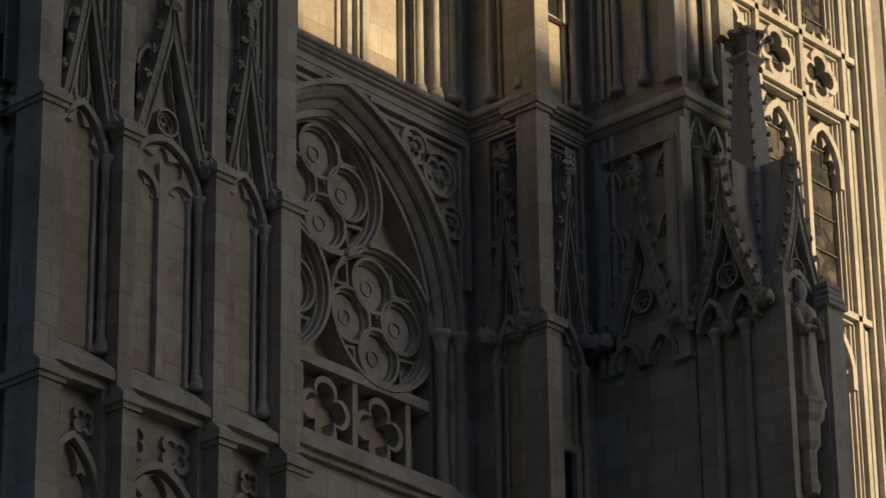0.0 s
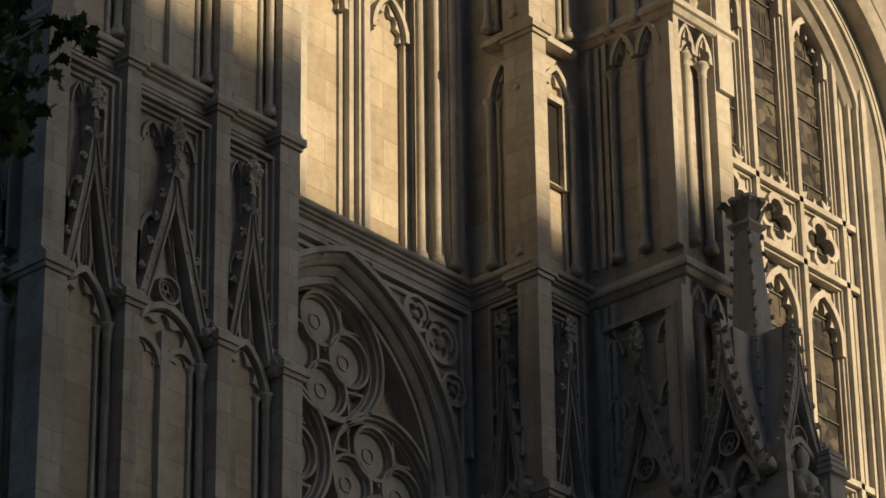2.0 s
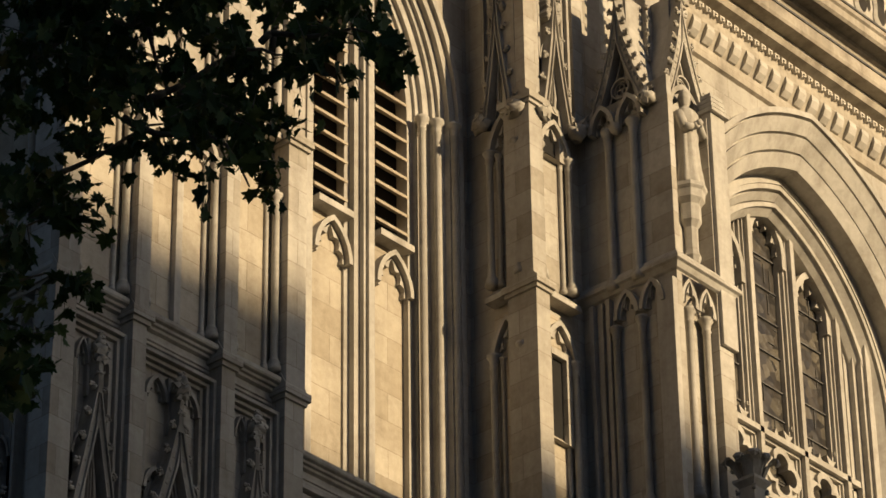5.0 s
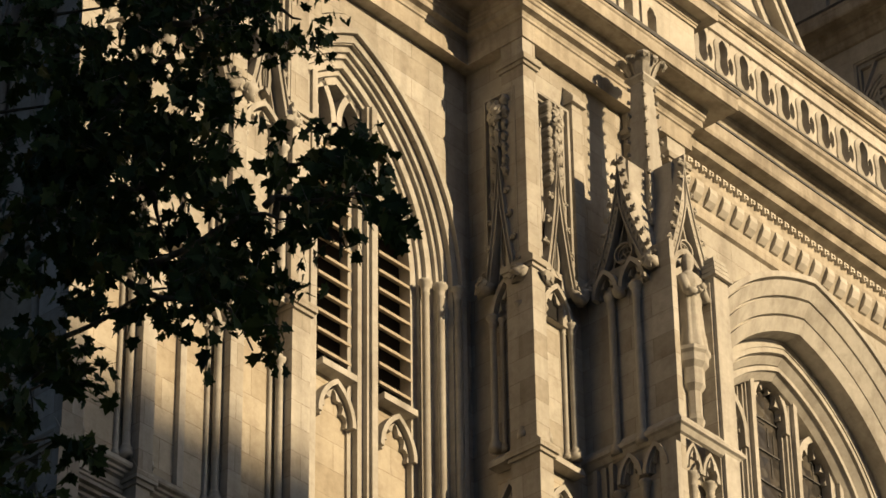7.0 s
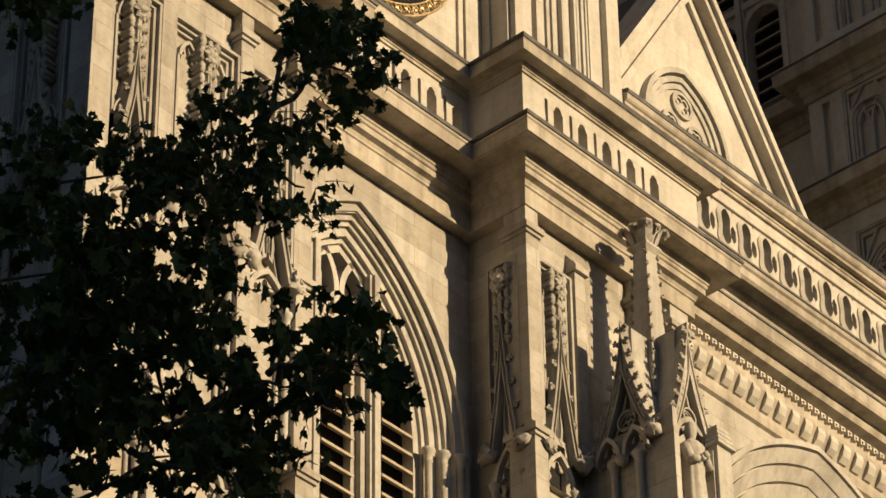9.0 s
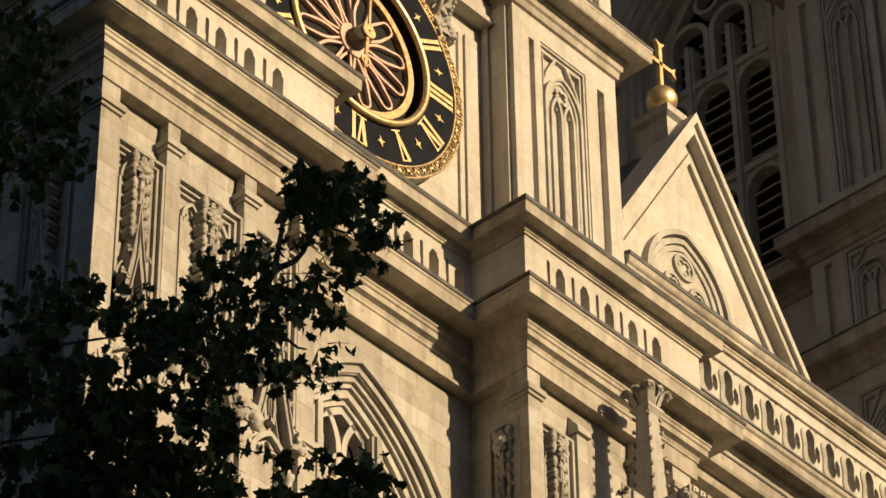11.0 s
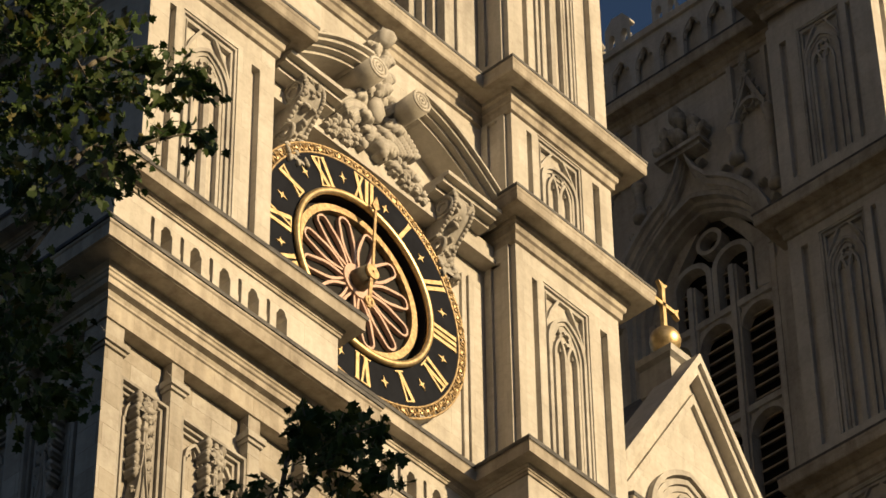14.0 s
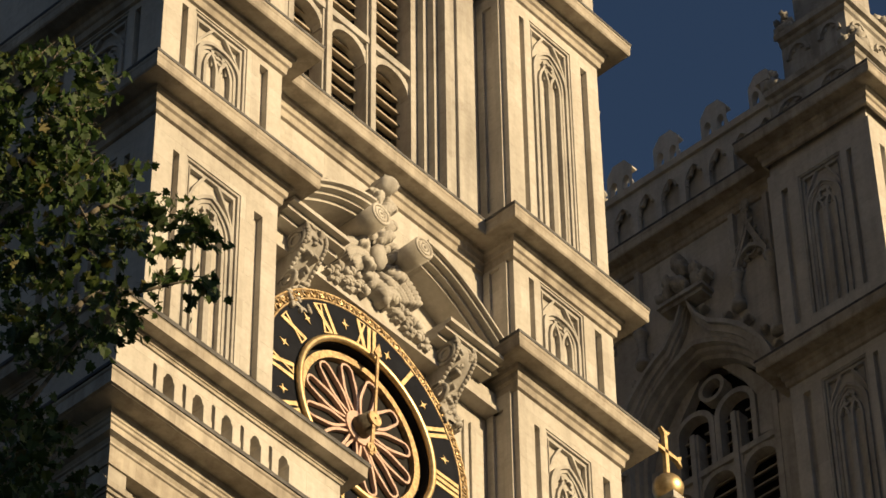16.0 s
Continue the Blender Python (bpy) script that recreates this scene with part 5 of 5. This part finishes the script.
for c, z, r in ((XA, 40.65, 0.28), (XA - 0.34, 40.12, 0.24), (XA + 0.34, 40.12, 0.24)):
    band(m, fgab, ring(c, z, r, 16), ring(c, z, r - 0.07, 16), 0, 0.06, True)
    band(m, fgab, foils(c, z, r - 0.07, 4, 0.4), foils(c, z, r - 0.12, 4, 0.5), 0, 0.04, True)
part("blind_arch", m, trim_stone, gable)
roof = tagged(new("nave_roof"), "dark lead nave roof behind the gable", "roof")
m = Mesh()
m.add([(XN - hw, YG + 0.5, GZ), (XN, YG + 0.5, GT + 0.1), (XN + hw, YG + 0.5, GZ), (XN - hw, 80, GZ), (XN, 80, GT + 0.1), (XN + hw, 80, GZ)], [(0, 1, 4, 3), (1, 2, 5, 4), (0, 1, 2), (3, 4, 5)])
part("lead_slope", m, lead, roof)

cross = thing("gilded_cross", "gilded cross on a gold ball at the gable's peak", "cross")
m = Mesh()
YX = 29.2
slab(m, [(XN - 0.36, YX - 0.36), (XN + 0.36, YX - 0.36), (XN + 0.36, YX + 0.36), (XN - 0.36, YX + 0.36)], 43.6, 44.45)
sweep(m, [(XN - 0.36, YX + 0.36), (XN - 0.36, YX - 0.36), (XN + 0.36, YX - 0.36), (XN + 0.36, YX + 0.36)], [(0, 44.2), (0.1, 44.25), (0.12, 44.38), (0, 44.45)])
lathe(m, XN, YX, [(0.3, 44.4), (0.22, 44.5), (0.16, 44.6), (0.2, 44.68), (0.14, 44.74)], 12)
part("pedestal", m, trim_stone, cross)
m = Mesh()
lathe(m, XN, YX, [(0.29 * math.sin(math.pi * i / 12) + 0.002, 45.0 - 0.29 * math.cos(math.pi * i / 12)) for i in range(13)], 20)
part("ball", m, gold, cross)
m = Mesh()
fx = front(YX)
box(m, fx, XN - 0.045, XN + 0.045, -0.04, 0.04, 45.25, 46.3)
box(m, fx, XN - 0.3, XN + 0.3, -0.04, 0.04, 45.84, 45.93)
for s, z, ds, dz in ((XN - 0.3, 45.885, -1, 0), (XN + 0.3, 45.885, 1, 0), (XN, 46.3, 0, 1)):
    prism(m, fx, [(s - dz * 0.05, z - ds * 0.05), (s + ds * 0.12 - dz * 0.13, z + dz * 0.12 - ds * 0.13), (s + ds * 0.08, z + dz * 0.08), (s + ds * 0.12 + dz * 0.13, z + dz * 0.12 + ds * 0.13), (s + dz * 0.05, z + ds * 0.05)], -0.045, 0.045)
part("cross_body", m, gold, cross)

# ---- the far tower ----
far = copy_thing(tower, Matrix.Translation((2 * XN, 0, 0)) @ Matrix.Diagonal((-1, 1, 1, 1)))
tagged(far, "matching limestone abbey tower with its flank in shade")

# ---- clock ----
clock = thing("tower_clock", "blue-black and gilt tower clock with Roman numerals", "clock")
ZH, XH = 38.3, 28.78
fc, fi = front(YW - 0.24), front(YW - 0.12)


def torus(m, f, c, zc, r, d, t, n=64):
    k = 8
    vv = [f(c + (r + t * math.cos(q)) * math.cos(a), d + t * math.sin(q), zc + (r + t * math.cos(q)) * math.sin(a)) for a in [2 * math.pi * i / n for i in range(n)] for q in [2 * math.pi * j / k for j in range(k)]]
    m.add(vv, [(i * k + j, i * k + (j + 1) % k, ((i + 1) % n) * k + (j + 1) % k, ((i + 1) % n) * k + j) for i in range(n) for j in range(k)], True)


m = Mesh()
band(m, fc, ring(XH, ZH, 2.14, 64), ring(XH, ZH, 1.4, 64), -0.25, 0.05, True)
part("dial", m, dial_black, clock)
m = Mesh()
band(m, fc, ring(XH, ZH, 2.33, 64), ring(XH, ZH, 2.14, 64), -0.25, 0.02, True)
part("outer_rim", m, trim_stone, clock)
m = Mesh()
for i in range(66):
    a = 2 * math.pi * i / 66
    x, z = XH + 2.235 * math.cos(a), ZH + 2.235 * math.sin(a)
    sprig(m, fc, x, 0.03, z, 0.075, 5)
    for q in (-1, 1):
        b = a + 0.022 * q
        rod(m, fc(XH + 2.17 * math.cos(b), 0.04, ZH + 2.17 * math.sin(b)), fc(XH + 2.3 * math.cos(b + 0.02 * q), 0.03, ZH + 2.3 * math.sin(b + 0.02 * q)), 0.022, 0.016, 5)
torus(m, fc, XH, ZH, 2.15, 0.045, 0.02)
torus(m, fc, XH, ZH, 2.325, 0.02, 0.022)
part("gilt_wreath", m, old_gilt, clock)



m = Mesh()
torus(m, fc, XH, ZH, 1.46, 0.09, 0.058)
part("gilt_ring", m, gold, clock)
m = Mesh()
band(m, fi, ring(XH, ZH, 1.32, 64), ring(XH, ZH, 1.2, 64), -0.05, 0.075, True)
part("gilt_ring", m, old_gilt, clock)
# near-black disc behind the petals
m = Mesh()
m.add([fi(XH, -0.03, ZH)] + [fi(s, -0.03, z) for s, z in ring(XH, ZH, 1.44, 48)], [(0, i + 1, (i + 1) % 48 + 1) for i in range(48)])
part("dark_sheet", m, painted_dark, clock)
for i in range(12):
    petal = Mesh()
    a = 2 * math.pi * (i + 0.5) / 12
    pa, pb = [], []
    for j in range(21):
        u = 2 * math.pi * j / 21
        r = 0.7 + 0.44 * math.cos(u)
        w = 0.165 * (0.55 + 0.45 * math.cos(u)) * math.sin(u) * (1.25 + 0.3 * math.cos(3 * u))
        for lst, k in ((pa, 1.0), (pb, 0.0)):
            rr, ww = r + 0.035 * k * math.cos(u), w + 0.05 * k * math.sin(u)
            lst.append((XH + rr * math.cos(a) - ww * math.sin(a), ZH + rr * math.sin(a) + ww * math.cos(a)))
    band(petal, fi, pa, pb, -0.02, 0.05, True)
    part("petal", petal, rosette_pink, clock)
petal = Mesh()
band(petal, fi, ring(XH, ZH, 0.3, 24), ring(XH, ZH, 0.16, 24), -0.02, 0.08, True)
part("rosette", petal, rosette_pink, clock)


m = Mesh()
rod(m, fi(XH, -0.02, ZH), fi(XH, 0.34, ZH), 0.2, 0.15, 16)
part("hub", m, bark, clock)


def stroke(m, f, pa, pb, wide, d0, d1):
    u = Vector((pb[0] - pa[0], pb[1] - pa[1])).normalized()
    nx, nz = -u.y * wide / 2, u.x * wide / 2
    prism(m, f, [(pa[0] + nx, pa[1] + nz), (pb[0] + nx, pb[1] + nz), (pb[0] - nx, pb[1] - nz), (pa[0] - nx, pa[1] - nz)], d0, d1)


WORDS = ("XII", "I", "II", "III", "IV", "V", "VI", "VII", "VIII", "IX", "X", "XI")
WIDE = {"I": 0.115, "V": 0.23, "X": 0.23}
for h, word in enumerate(WORDS):
    a = math.pi / 2 - 2 * math.pi * h / 12
    er, et = (math.cos(a), math.sin(a)), (math.sin(a), -math.cos(a))

    def place(u, r):
        return (XH + r * er[0] + u * et[0], ZH + r * er[1] + u * et[1])
    num = Mesh()
    at = -sum(WIDE[c] for c in word) / 2
    for c in word:
        w = WIDE[c]
        lo, hi = 1.56, 2.06
        if c == "I":
            stroke(num, fc, place(at + w / 2, lo), place(at + w / 2, hi), 0.07, 0.04, 0.07)
        elif c == "V":
            stroke(num, fc, place(at + w / 2, lo), place(at + 0.04, hi), 0.075, 0.04, 0.07)
            stroke(num, fc, place(at + w / 2, lo), place(at + w - 0.04, hi), 0.038, 0.04, 0.068)
        else:
            stroke(num, fc, place(at + w - 0.04, lo), place(at + 0.04, hi), 0.075, 0.04, 0.07)
            stroke(num, fc, place(at + 0.04, lo), place(at + w - 0.04, hi), 0.038, 0.04, 0.068)
        for r in (lo, hi):
            stroke(num, fc, place(at + 0.01, r), place(at + w - 0.01, r), 0.022, 0.04, 0.069)
        at += w
    part("numeral", num, gold, clock)
    num = Mesh()
    a2 = a - math.pi / 12
    q = [(XH + (1.82 + dr) * math.cos(a2 + da), ZH + (1.82 + dr) * math.sin(a2 + da)) for dr, da in ((0.11, 0), (0.02, 0.012), (0, 0.045), (-0.02, 0.012), (-0.11, 0), (-0.02, -0.012), (0, -0.045), (0.02, -0.012))]
    prism(num, fc, q, 0.04, 0.07)
    part("star", num, gold, clock)
m = Mesh()
fh = front(YW - 0.46)
stroke(m, fh, (XH + 0.02, ZH + 0.05), (XH + 0.08, ZH + 1.45), 0.045, 0, 0.03)
stroke(m, fh, (XH, ZH), (XH - 0.06, ZH - 0.75), 0.06, 0, 0.03)
prism(m, fh, [(XH + 0.09, ZH + 1.62), (XH - 0.01, ZH + 1.4), (XH + 0.07, ZH + 1.32), (XH + 0.15, ZH + 1.39)], 0, 0.035)
band(m, fh, ring(XH - 0.05, ZH - 0.62, 0.1, 12), ring(XH - 0.05, ZH - 0.62, 0.06, 12), 0, 0.035, True)
band(m, fh, ring(XH, ZH, 0.13, 16), ring(XH, ZH, 0.02, 16), 0, 0.05, True)
part("pointer", m, old_gilt, clock)

# ---- broken pediment over the clock ----
XT = 28.95
ped = thing("clock_pediment", "broken segmental pediment with scroll brackets and carved trophies", "pediment")
m = Mesh()
box(m, fw, UL[1], UR[0], 0, 0.24, 40.76, 41.1)
box(m, fw, UL[1], UR[0], 0, 0.28, 40.7, 40.79)
part("frieze", m, smooth_stone, ped)
for k in (-1, 1):
    m = Mesh()
    # raking cornice: from the outer end up to a scroll near the middle
    line = []
    for i in range(11):
        u = i / 10
        line.append((XC + k * (2.6 - 2.0 * u), 41.55 + 1.08 * math.sin(u * math.pi / 2 * 0.95)))
    for o, w, d in ((0.0, 0.05, 0.78), (0.05, 0.07, 0.7), (0.12, 0.06, 0.58), (0.18, 0.07, 0.46)):
        band(m, fw, [(s, z - o) for s, z in line], [(s, z - o - w) for s, z in line], 0, d)
    part("raking_cornice", m, smooth_stone, ped)
    m = Mesh()
    c = (XC - 0.06 + k * 0.5, 42.28)
    rod(m, fw(c[0], 0.1, c[1]), fw(c[0], 0.82, c[1]), 0.19, 0.21, 20)
    for r in (0.18, 0.11, 0.05):
        torus(m, fw, c[0], c[1], r, 0.82, 0.028, 18)
    part("scroll", m, smooth_stone, ped)
    m = Mesh()
    for o, d in ((0, 0.74), (0.08, 0.62), (0.16, 0.46)):
        a, b = XC + k * 1.15, XC + k * 2.4
        box(m, fw, min(a, b), max(a, b), 0, d, 41.26 - o, 41.34 - o)
    part("entablature", m, smooth_stone, ped)
    m = Mesh()
    cx = XT + (1.76 if k > 0 else -1.63)
    prof = []
    for i in range(25):
        u = i / 24
        prof.append((0.2 + 0.34 * (1 - u) + 0.14 * math.sin(u * math.pi * 2.2 + 0.3), 41.15 - 1.45 * u))
    vv = []
    for s in (cx - 0.22, cx + 0.22):
        vv += [fw(s, 0, z) for d, z in prof] + [fw(s, d, z) for d, z in prof]
    n = len(prof)
    faces = []
    for i in range(n - 1):
        faces += [(i, i + 1, n + i + 1, n + i), (2 * n + i, 2 * n + i + 1, 3 * n + i + 1, 3 * n + i), (n + i, n + i + 1, 3 * n + i + 1, 3 * n + i)]
    m.add(vv, faces)
    fsd = north(cx - 0.22)
    for yy, zz, r in ((YW - 0.4, 40.9, 0.2), (YW - 0.28, 40.15, 0.15)):
        for q in (1, 0.55):
            torus(m, fsd, yy, zz, r * q, 0.0, 0.035, 18)
    for s in (cx - 0.2, cx + 0.2):
        for i in range(n - 1):
            rod(m, fw(s, prof[i][0] + 0.02, prof[i][1]), fw(s, prof[i + 1][0] + 0.02, prof[i + 1][1]), 0.035, 0.035, 6)
    for i in range(16):
        j = min(n - 1, int(n * (i + 0.5) / 16))
        for q in (-0.09, 0.07):
            frond(m, fw, cx + q, prof[j][0] - 0.02, prof[j][1], rng.uniform(0.13, 0.18), rng.uniform(0, 6.28), 0.7)
    for q in (-2.2, -1.9, -1.57, -1.24, -0.94):
        frond(m, fw, cx + 0.12 * math.cos(q), 0.14, 39.95, 0.3, q, 0.3)
    part("scroll_bracket", m, carved_stone, ped)
    m = Mesh()
    for i in range(7):
        u = i / 6
        s = XC + k * (0.75 + 1.5 * u)
        z = 41.55 + 1.08 * math.sin((1 - u) * 1.12 + 0.3) + 0.06
        frond(m, fw, s, 0.3, z, 0.34 - 0.1 * u, math.pi / 2 - k * (0.5 + 0.5 * (i % 2)), k * 0.9)
    part("foliage", m, trim_stone, ped)
XM = 29.04
m = Mesh()
lump(m, fw(XM, 0.3, 42.05), 0.2, (0.85, 0.7, 1.25), 0.25)
boss = part("cartouche", m, trim_stone, ped)
for i in range(14):
    a = 2 * math.pi * i / 14
    leaf_part("leaf", fw, (XM + 0.2 * math.cos(a), 0.22 + 0.08 * (i % 2), 42.05 + 0.3 * math.sin(a), 0.28 + 0.1 * (i % 2), a, 0.8 if i % 3 else -0.8), trim_stone, boss)
m = Mesh()
for q in (-2.2, -1.57, -0.94):
    frond(m, fw, XM, 0.24, 41.6, 0.6 if q == -1.57 else 0.48, q, 0.2)
    for e in (-0.16, 0.16):
        frond(m, fw, XM + e, 0.32, 41.5, 0.3, q, 3 * e)
for q in (-0.5, 0.1, 0.6):
    frond(m, fw, XM + q * 0.5, 0.28, 41.3 - abs(q) * 0.15, 0.3, -1.57 + q, 0.5)
part("acanthus", m, trim_stone, ped)
m = Mesh()
for z, r, q in ((42.55, 0.5, 1.2), (42.6, 0.52, 1.95), (42.9, 0.5, 1.57), (43.15, 0.4, 0.9), (43.2, 0.4, 2.3), (43.4, 0.5, 1.4), (43.5, 0.4, 1.9)):
    frond(m, fw, XM + 0.06, 0.3, z, r * 0.8, q, 0.9 if q < 1.57 else -0.9)
    frond(m, fw, XM + 0.06 + 0.2 * math.cos(q), 0.26, z - 0.1, r * 0.6, q + 0.9, 0.6)
    frond(m, fw, XM + 0.06 + 0.2 * math.cos(q), 0.26, z - 0.1, r * 0.6, q - 0.9, -0.6)
lump(m, fw(XM + 0.08, 0.4, 43.65), 0.17, (1, 1, 1.2), 0.5)
part("crowning_foliage", m, trim_stone, ped)
for k in (-1, 1):
    m = Mesh()
    base = (XM + k * 0.3, 41.35)
    for i in range(9):
        a = math.pi / 2 - k * (0.05 + 0.13 * i)
        for u in (0.2, 0.42, 0.64):
            frond(m, fw, base[0] + 0.75 * u * math.cos(a), 0.26 + 0.05 * u, base[1] + 0.75 * u * math.sin(a), 0.24, a, -0.1)
    part("wing", m, trim_stone, ped)
    for x, z, r in ((0.55, 41.12, 0.17), (0.82, 41.02, 0.19), (1.02, 40.84, 0.15), (0.68, 40.86, 0.13), (0.42, 41.0, 0.12)):
        rose(fw, XM + k * x, 0.3, z + 0.06, r, ped)

# ---- plane tree ----
tree = thing("plane_tree", "leafy plane tree whose boughs hang before the tower", "tree")
AZ0 = radians(41.53)             # sight line from the path to the tower, from the front's own line
DIST = 25.0
TR = Vector((math.sin(AZ0), -math.cos(AZ0), 0))      # to the right across that line
TF = Vector((math.cos(AZ0), math.sin(AZ0), 0))       # away along it
base = TF * DIST - TR * 7.2
m = Mesh()
spine = [(base + Vector((0, 0, z)) + TR * 0.35 * math.sin(z * 0.25), 0.55 - 0.017 * z) for z in (0, 2, 5, 8, 12, 16, 20, 24, 28, 31)]
for (a, r0), (b, r1) in zip(spine, spine[1:]):
    rod(m, a, b, max(r0, 0.06), max(r1, 0.05), 12)
part("trunk", m, bark, tree)


def leaf_shape(r, lobes=5):
    """A five-lobed leaf, folded a little along its middle."""
    pts = [(0.0, -0.15 * r, 0.0)]
    ang = [-140, -105, -75, -50, -28, -8, 8, 24, 45, 60, 74, 90]
    rad = [0.3, 0.55, 0.5, 0.78, 0.6, 0.95, 0.78, 0.58, 0.95, 0.66, 0.82, 1.12]
    half = [(q * r * math.cos(radians(a)), q * r * math.sin(radians(a))) for a, q in zip(ang, rad)]
    full = half + [(-x, y) for x, y in reversed(half[:-1])]
    return pts + [(x, y + 0.1 * r, -0.22 * abs(x)) for x, y in full]


LEAF = leaf_shape(1.0)
LEAF_F = [(0, i, i + 1) for i in range(1, len(LEAF) - 1)]
# boughs: along the sight line's right, height, half length, half thickness
HIGH_BOUGHS = [
    (-4.21, 29.36, 0.87, 1.12), (-3.76, 27.75, 0.90, 1.13), (-2.73, 27.56, 0.48, 0.34), (-2.55, 26.72, 0.33, 0.20), (-3.66, 26.32, 0.71, 0.69),
    (-4.08, 24.61, 0.47, 0.78), (-3.90, 23.85, 0.55, 1.04), (-0.89, 22.53, 0.43, 0.63), (-1.12, 23.00, 0.46, 0.20), (-1.67, 21.86, 0.75, 0.40),
    (-3.15, 21.40, 0.94, 0.63), (-1.30, 21.18, 0.40, 0.50), (-2.24, 21.07, 0.59, 0.56),
]
LOW_BOUGHS = [
    (-3.39, 20.35, 0.83, 0.91), (-2.31, 20.15, 0.53, 0.66), (-1.09, 19.71, 0.58, 0.24), (-0.63, 19.11, 0.30, 0.49), (-1.47, 19.07, 0.62, 0.35),
    (-2.62, 19.38, 0.91, 0.59), (-3.37, 19.04, 0.57, 0.87), (-2.35, 18.51, 0.75, 0.45), (-1.55, 18.38, 0.28, 0.42), (-2.55, 18.3, 0.62, 0.3),
    (-1.70, 17.76, 0.33, 0.25), (-3.35, 17.40, 0.46, 0.60), (-3.23, 16.83, 0.43, 0.15), (-3.44, 16.11, 0.20, 0.57), (-2.95, 20.0, 0.6, 0.42), (-2.3, 19.75, 0.4, 0.3),
]
rt = random.Random(11)
crown, twig, singles = Mesh(), Mesh(), []
BOUGHS = HIGH_BOUGHS + LOW_BOUGHS


def at(s, h, far=0.0):
    """A point of the crown: right across the sight line, height, share further away."""
    return (TF * DIST + TR * s + Vector((0, 0, h - 1.6))) * (1 + far) + Vector((0, 0, 1.6))


for k, (s, z, ls, lz) in enumerate(BOUGHS):
    near = [b for b in BOUGHS if b[0] < s - 0.25 and abs(b[1] - z) < 2.2]
    src = min(near, key=lambda b: (b[0] - s) ** 2 + (b[1] - z + 0.3) ** 2) if near else (-7.0, z - 1.8, 0, 0)
    p0, p1 = Vector((src[0], src[1])), Vector((s + 0.3 * ls, z - 0.1 * lz))
    limb = Mesh()
    last, n = None, 7
    for i in range(n + 1):
        u = i / n
        q = p0.lerp(p1, u) + Vector((0.1 * math.sin(5 * u + k), 0.16 * math.sin(math.pi * u) + 0.07 * math.sin(9 * u + 2 * k)))
        p = at(q.x, q.y, 0.02 * math.sin(k))
        r = (0.06 if not near else 0.026) * (1 - u) + 0.008
        if last:
            rod(limb, last[0], p, last[1], r, 7)
        last = (p, r)
    high = k < len(HIGH_BOUGHS)
    twigs = int((125 if high else 110) * ls * lz) + (26 if high else 16)
    for i in range(twigs):
        a, r = rt.uniform(0, 6.283), 0.78 * rt.random() ** 0.5
        x, h = s + ls * r * math.cos(a), z + lz * r * math.sin(a)
        if r < 0.62 and noise.noise(Vector((x * 2.0, h * 2.0, 5.0))) < -0.2:
            continue
        far = rt.uniform(-0.05, 0.05)
        way = Vector((math.cos(a) * 0.8 + rt.gauss(0.15, 0.5), math.sin(a) * 0.8 + rt.gauss(-0.15, 0.5)))
        way.normalize()
        reach = rt.uniform(0.12, 0.33) * (0.75 + 0.5 * max(ls, lz))
        steps = max(4, int(reach / 0.05))
        bend = rt.uniform(-0.25, 0.1)
        prev = at(x, h, far)
        for j in range(steps + 1):
            u = j / steps
            e = (x + way.x * reach * u, h + way.y * reach * u + bend * reach * u * u)
            p = at(e[0], e[1], far + 0.006 * u)
            if j:
                rod(twig, prev, p, 0.006 * (1 - u) + 0.003, 0.006 * (1 - u) + 0.002, 3)
            prev = p
            size = rt.uniform(0.08, 0.155) * (1.05 - 0.25 * u) * (0.66 if high else 0.82)
            p = p + TR * rt.gauss(0, 0.035) + Vector((0, 0, rt.gauss(-0.03, 0.035)))
            turn = Euler((rt.gauss(-1.7, 0.75), rt.gauss(0, 0.65), rt.uniform(-1.9, 1.9) + radians(-48))).to_matrix()
            if j == steps and r > 0.5 and len(singles) < 280:
                singles.append((p, turn, size))
                continue
            crown.add([p + turn @ (Vector(q) * size) for q in LEAF], LEAF_F)
    part("limb", limb, bark, tree)
tagged(part("twig", twig, bark, tree), "thin dark twigs", kind="stuff")
crown_ob = part("crown", crown, leafy, tree, fix=False)
tagged(crown_ob, "dense dark green lobed leaves", kind="stuff")
one = Mesh()
one.add(LEAF, LEAF_F)
first = None
for p, turn, size in singles:
    if first is None:
        first = part("leaf", one, leafy, tree, fix=False)
        o = first
    else:
        o = new("leaf", first.data)
        o.parent = tree
    o.matrix_basis = Matrix.LocRotScale(p, turn.to_quaternion(), (size, size, size))
